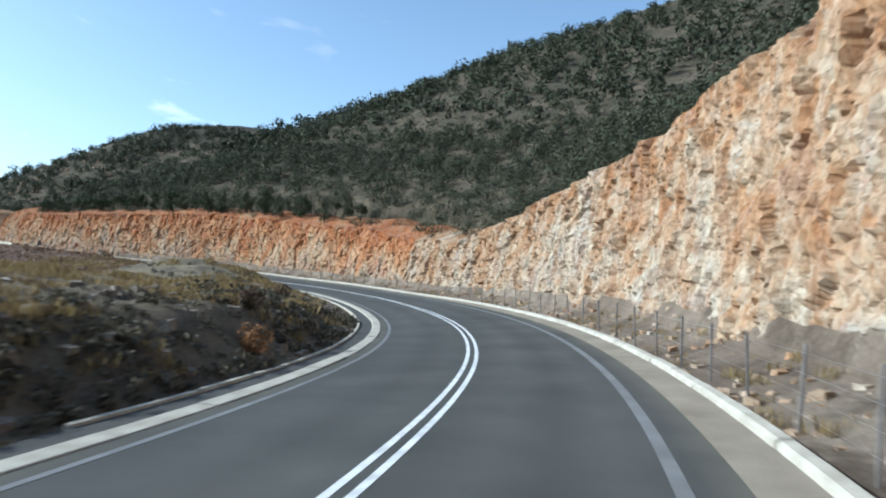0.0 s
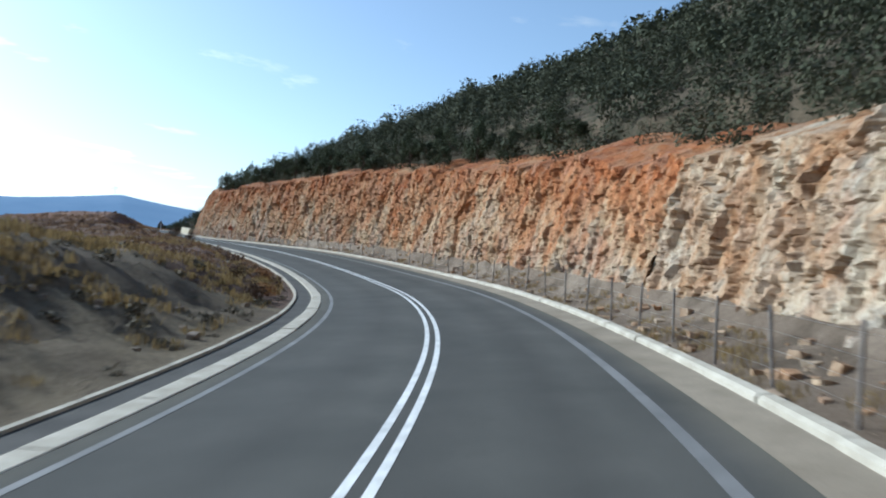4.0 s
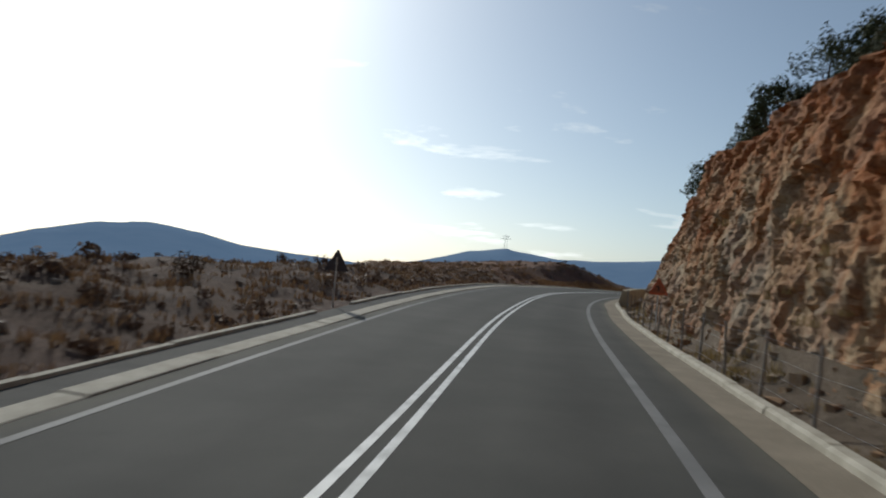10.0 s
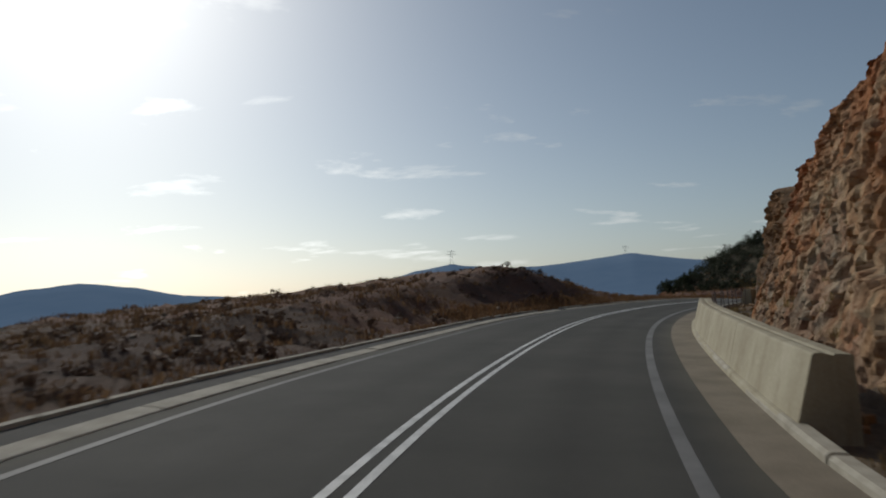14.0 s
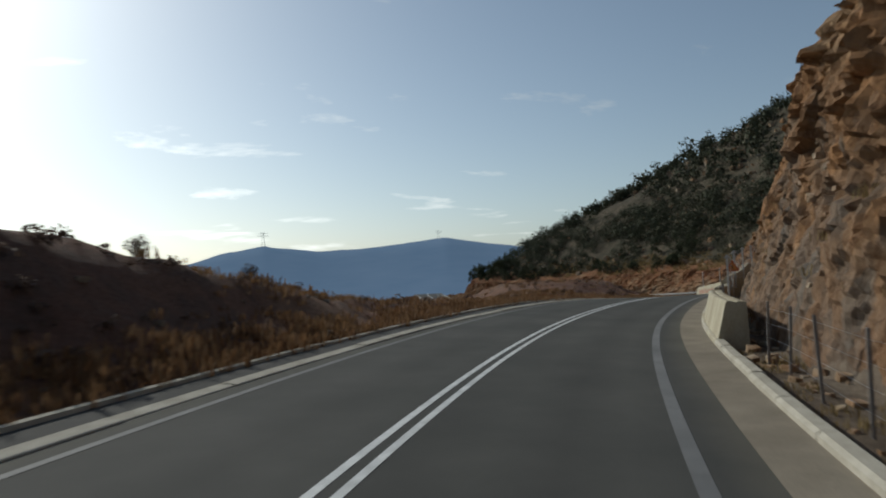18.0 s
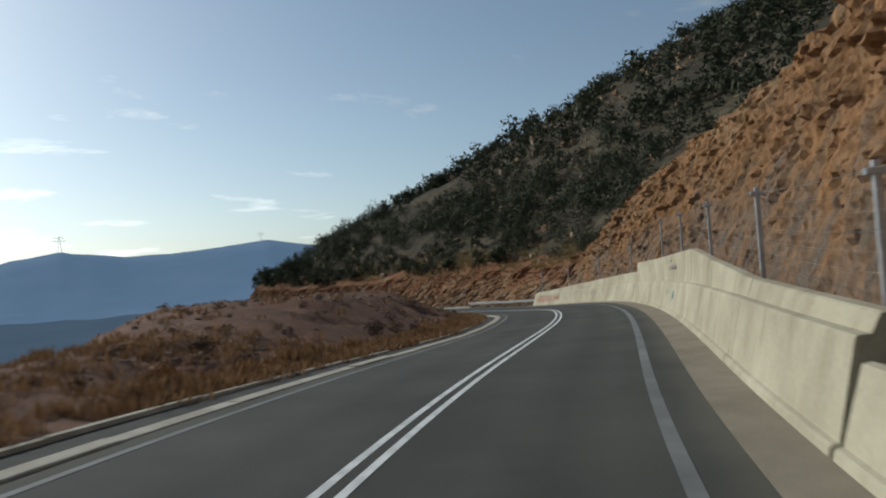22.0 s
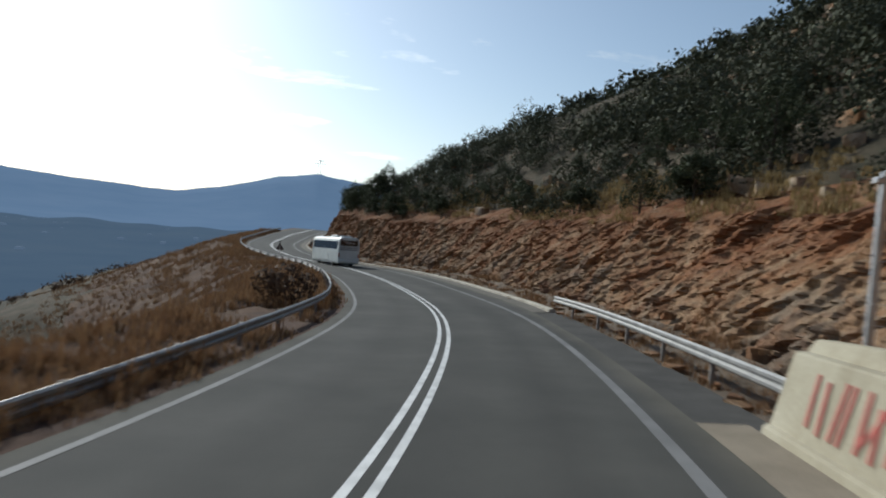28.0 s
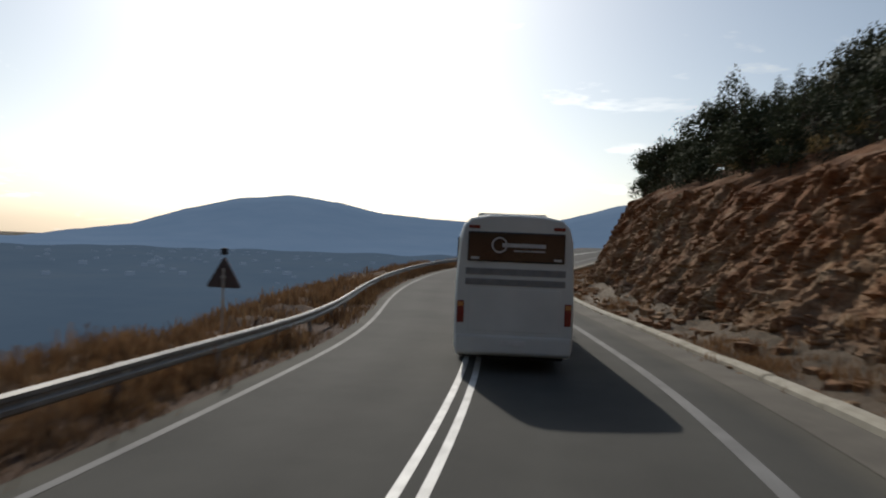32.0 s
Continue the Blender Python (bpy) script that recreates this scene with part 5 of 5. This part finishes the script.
grass("brown_grass", 1500, 378, 545, 6.6, 8.4, 0.26, BROWN_GRASS, "dry grass growing under the guard rail", 30, 1.0, 0.02, 18, 0.3)
grass("kerb_weeds", 70, 416, 476, -4.25, -4.0, 0.14, BROWN_GRASS, "small dark weeds in the kerb joints", 28, 1.0)


def bank_scrub(n, s0, s1, d0, d1, k0, k1, mat, label, seed):
    """Low twiggy cushions spread over the bank in patches."""
    rnd = random.Random(seed)
    clumps = [leaf_cloud(rnd, 52, 0.6, 0.5, 0.15, 0.0, 5) for _ in range(6)]
    spots = []
    for _ in range(n):
        s, d = rnd.uniform(s0, s1), d0 + (d1 - d0) * rnd.random() ** 1.2
        x, y, _z = at(s, d)
        if noise.noise(Vector((x * 0.16, y * 0.16, 8.1))) < rnd.uniform(-0.45, 0.05):
            continue
        spots.append((x, y, soil_z(s, d, x, y) - 0.06, rnd.uniform(k0, k1) + 0.35 * rnd.random() ** 5))
    return scatter("bank_scrub", spots, clumps, mat, label, "shrubs", rnd)


bank_scrub(900, -10, 54, 7.9, 13, 0.3, 0.75, SCRUB, "low grey dry scrub on the shaded bank", 51)
bank_scrub(350, 45, 112, 8.2, 26, 0.25, 0.6, SCRUB, "scattered low grey scrub on the dry flat", 54)
bank_scrub(1300, 105, 262, 8.3, 26, 0.3, 0.7, RUSTY_SCRUB, "low brownish scrub covering the bank", 52)
bank_scrub(520, 255, 372, 9.6, 26, 0.25, 0.65, RUSTY_SCRUB, "sparse brown scrub on red earth", 53)


# ---- loose stones ----
STONE = mottled("grey_stone", [(0.3, (0.17, 0.13, 0.10)), (0.55, (0.28, 0.24, 0.19)), (0.75, (0.42, 0.38, 0.32))], 1.5, 0.95, fine=(12, 0.5), bumps=0.4, dist=0.03)

def stone(rnd):
    v = []
    for x, y, z in ((-1, -1, -1), (1, -1, -1), (1, 1, -1), (-1, 1, -1), (-1, -1, 1), (1, -1, 1), (1, 1, 1), (-1, 1, 1)):
        v.append((x * rnd.uniform(0.5, 1), y * rnd.uniform(0.5, 1), z * rnd.uniform(0.3, 0.75)))
    q = ((0, 3, 2, 1), (4, 5, 6, 7), (0, 1, 5, 4), (1, 2, 6, 5), (2, 3, 7, 6), (3, 0, 4, 7))
    return np.array([v[i] for f in q for i in f])


def stones(name, n, s0, s1, d0, d1, k0, k1, mat, label, seed):
    rnd = random.Random(seed)
    tm = [stone(rnd) for _ in range(8)]
    sp = []
    for _ in range(n):
        s, d = rnd.uniform(s0, s1), rnd.uniform(d0, d1)
        x, y, _z = at(s, d)
        z = soil_z(s, d, x, y) if -9 < d < 30 else float(np.interp(s, RS, RZ) + land(np.array(s), np.array(d)))
        sp.append((x, y, z, k0 + (k1 - k0) * rnd.random() ** 3))
    return scatter(name, sp, tm, mat, label, "stones", rnd)


stones("loose_stones", 1800, -10, 70, 8.0, 18, 0.03, 0.24, STONE, "broken grey and brown stones on the bank", 31)
stones("loose_stones", 1500, 70, 372, 8.4, 22, 0.03, 0.20, STONE, "scattered stones on the dry bank", 32)
stones("fallen_stones", 3000, -10, 300, -7.2, -3.9, 0.03, 0.24, ROCK_PALE, "fallen stones at the foot of the rock", 33)
stones("fallen_stones", 1500, 384, 545, -7.4, -3.9, 0.03, 0.30, ROCK_ORANGE, "fallen brown stones below the slope", 34)
stones("hillside_boulders", 1500, 380, 505, -120, -14, 0.2, 1.0, ROCK_PALE, "pale boulders between bushes on the hillside", 35)


# ---- far mountains ----
def mountains():
    # Distance haze is painted in: bluish base colour plus a blue emission.
    m, nt, b = material("mountain_haze_glow", 1.0)
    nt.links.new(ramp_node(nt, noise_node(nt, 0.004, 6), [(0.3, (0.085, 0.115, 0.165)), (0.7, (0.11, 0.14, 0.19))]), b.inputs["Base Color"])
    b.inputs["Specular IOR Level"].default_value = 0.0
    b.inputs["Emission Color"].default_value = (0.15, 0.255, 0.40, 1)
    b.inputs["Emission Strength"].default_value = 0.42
    ridge = curve_of([(-60, 1.2), (-35, 1.6), (-20, 2.2), (-16.8, 2.7), (-13.9, 3.2), (-9.6, 2.75), (-7, 2.55), (-3.7, 2.5), (0.4, 3.03), (3.6, 2.55), (5.6, 1.9), (7.2, 1.5), (10.5, 0.85), (12.5, 0.83), (15, 1.0), (18, 1.12), (21.7, 1.4), (25, 2.1), (28.5, 2.5), (32.5, 2.05), (36.4, 1.0), (40, -0.2), (43.5, -0.7), (47, -1.3), (60, -1.2), (100, -0.6), (140, 0.5)])
    cx, cy, cz = float(np.interp(250, RS, RX)), float(np.interp(250, RS, RY)), float(np.interp(250, RS, RZ)) + 2.3
    az = np.arange(-75, 140, 0.4)
    co = []
    rows = [(560, -0.25), (640, 0.0), (1000, 0.0), (1800, 0.0), (2600, 0.01), (3000, 0.12), (3500, 0.42), (4000, 0.78), (4350, 1.0), (4500, 0.85)]
    for a in az:
        e = float(ridge(a)) + 0.05 * noise.fractal(Vector((a * 0.6, 0, 0)), 0.7, 2, 4)
        top = 4350 * math.tan(radians(e)) + cz
        for r, k in rows:
            zz = -78 + (top + 78) * k + (0 if k in (0, 1, -0.25) else 10 * noise.noise(Vector((a * 0.35, r * 0.003, 2))))
            co.append((cx - r * math.sin(radians(a)), cy + r * math.cos(radians(a)), zz))
    co = np.array(co).reshape(len(az), len(rows), 3)
    # Near-black floor whose blue emission imitates the haze over the valley.
    floor_m, nf, fb = material("valley_haze_glow", 1.0)
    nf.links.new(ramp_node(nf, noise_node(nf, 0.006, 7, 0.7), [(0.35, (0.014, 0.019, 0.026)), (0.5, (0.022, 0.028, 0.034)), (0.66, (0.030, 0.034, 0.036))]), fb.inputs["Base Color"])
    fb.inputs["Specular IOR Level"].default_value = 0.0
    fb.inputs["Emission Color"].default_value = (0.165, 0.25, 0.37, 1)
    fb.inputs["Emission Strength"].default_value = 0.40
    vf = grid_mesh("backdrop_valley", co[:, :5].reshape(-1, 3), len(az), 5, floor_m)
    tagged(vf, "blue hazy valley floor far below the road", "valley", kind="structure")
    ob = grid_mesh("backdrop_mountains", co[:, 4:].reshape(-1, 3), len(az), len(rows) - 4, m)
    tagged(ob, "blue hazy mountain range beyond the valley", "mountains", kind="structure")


mountains()


# ---- pylons on the far ridge ----
def ridge_mast(az, el, size):
    cx, cy, cz = float(np.interp(250, RS, RX)), float(np.interp(250, RS, RY)), float(np.interp(250, RS, RZ)) + 2.3
    r = 4330
    x, y, z = cx - r * math.sin(radians(az)), cy + r * math.cos(radians(az)), cz + r * math.tan(radians(el)) - 10
    mast = tagged(new("pylon"), "thin grey pylon on the distant ridge", "pylon", "ridge pylons")
    for dx in (-0.10, 0.10):
        v, f = tube([(dx * size, 0, 0), (dx * 0.3 * size, 0, size)], size * 0.018, size * 0.012, 4)
        mesh_object("leg", v, f, TRIM, mast)
    for k, w in ((0.75, 0.34), (0.92, 0.26)):
        v, f = tube([(-w * size, 0, k * size), (w * size, 0, k * size)], size * 0.014, sides=4)
        mesh_object("cross_arm", v, f, TRIM, mast)
    mast.matrix_world = pose(x, y, z, 0, 0, az)


ridge_mast(0.4, 3.03, 95)
ridge_mast(-13.5, 3.15, 60)


# ---- far town in the valley ----
def far_town():
    rnd = random.Random(77)
    # Walls emit a pale blue that stands in for haze; nothing is lit.
    m, nt, bb = material("far_house_haze_glow", 0.9)
    bb.inputs["Base Color"].default_value = (0.10, 0.12, 0.14, 1)
    bb.inputs["Specular IOR Level"].default_value = 0.0
    bb.inputs["Emission Color"].default_value = (0.19, 0.26, 0.37, 1)
    bb.inputs["Emission Strength"].default_value = 0.45
    cx, cy = float(np.interp(250, RS, RX)), float(np.interp(250, RS, RY))
    tm = [np.array([p for f in ((0, 3, 2, 1), (4, 5, 6, 7), (0, 1, 5, 4), (1, 2, 6, 5), (2, 3, 7, 6), (3, 0, 4, 7)) for p in [((-1, -1, 0), (1, -1, 0), (1, 1, 0), (-1, 1, 0), (-1, -1, 1), (1, -1, 1), (1, 1, 1), (-1, 1, 1))[i] for i in f]], float)]
    sp = []
    for _ in range(110):
        a, r = radians(rnd.gauss(31, 9)), rnd.uniform(1100, 2500)
        sp.append((cx - r * math.sin(a), cy + r * math.cos(a), -78.5, rnd.uniform(2.5, 6.0)))
    scatter("distant_houses", sp, tm, m, "tiny pale houses in the hazy valley", "houses", rnd)


far_town()
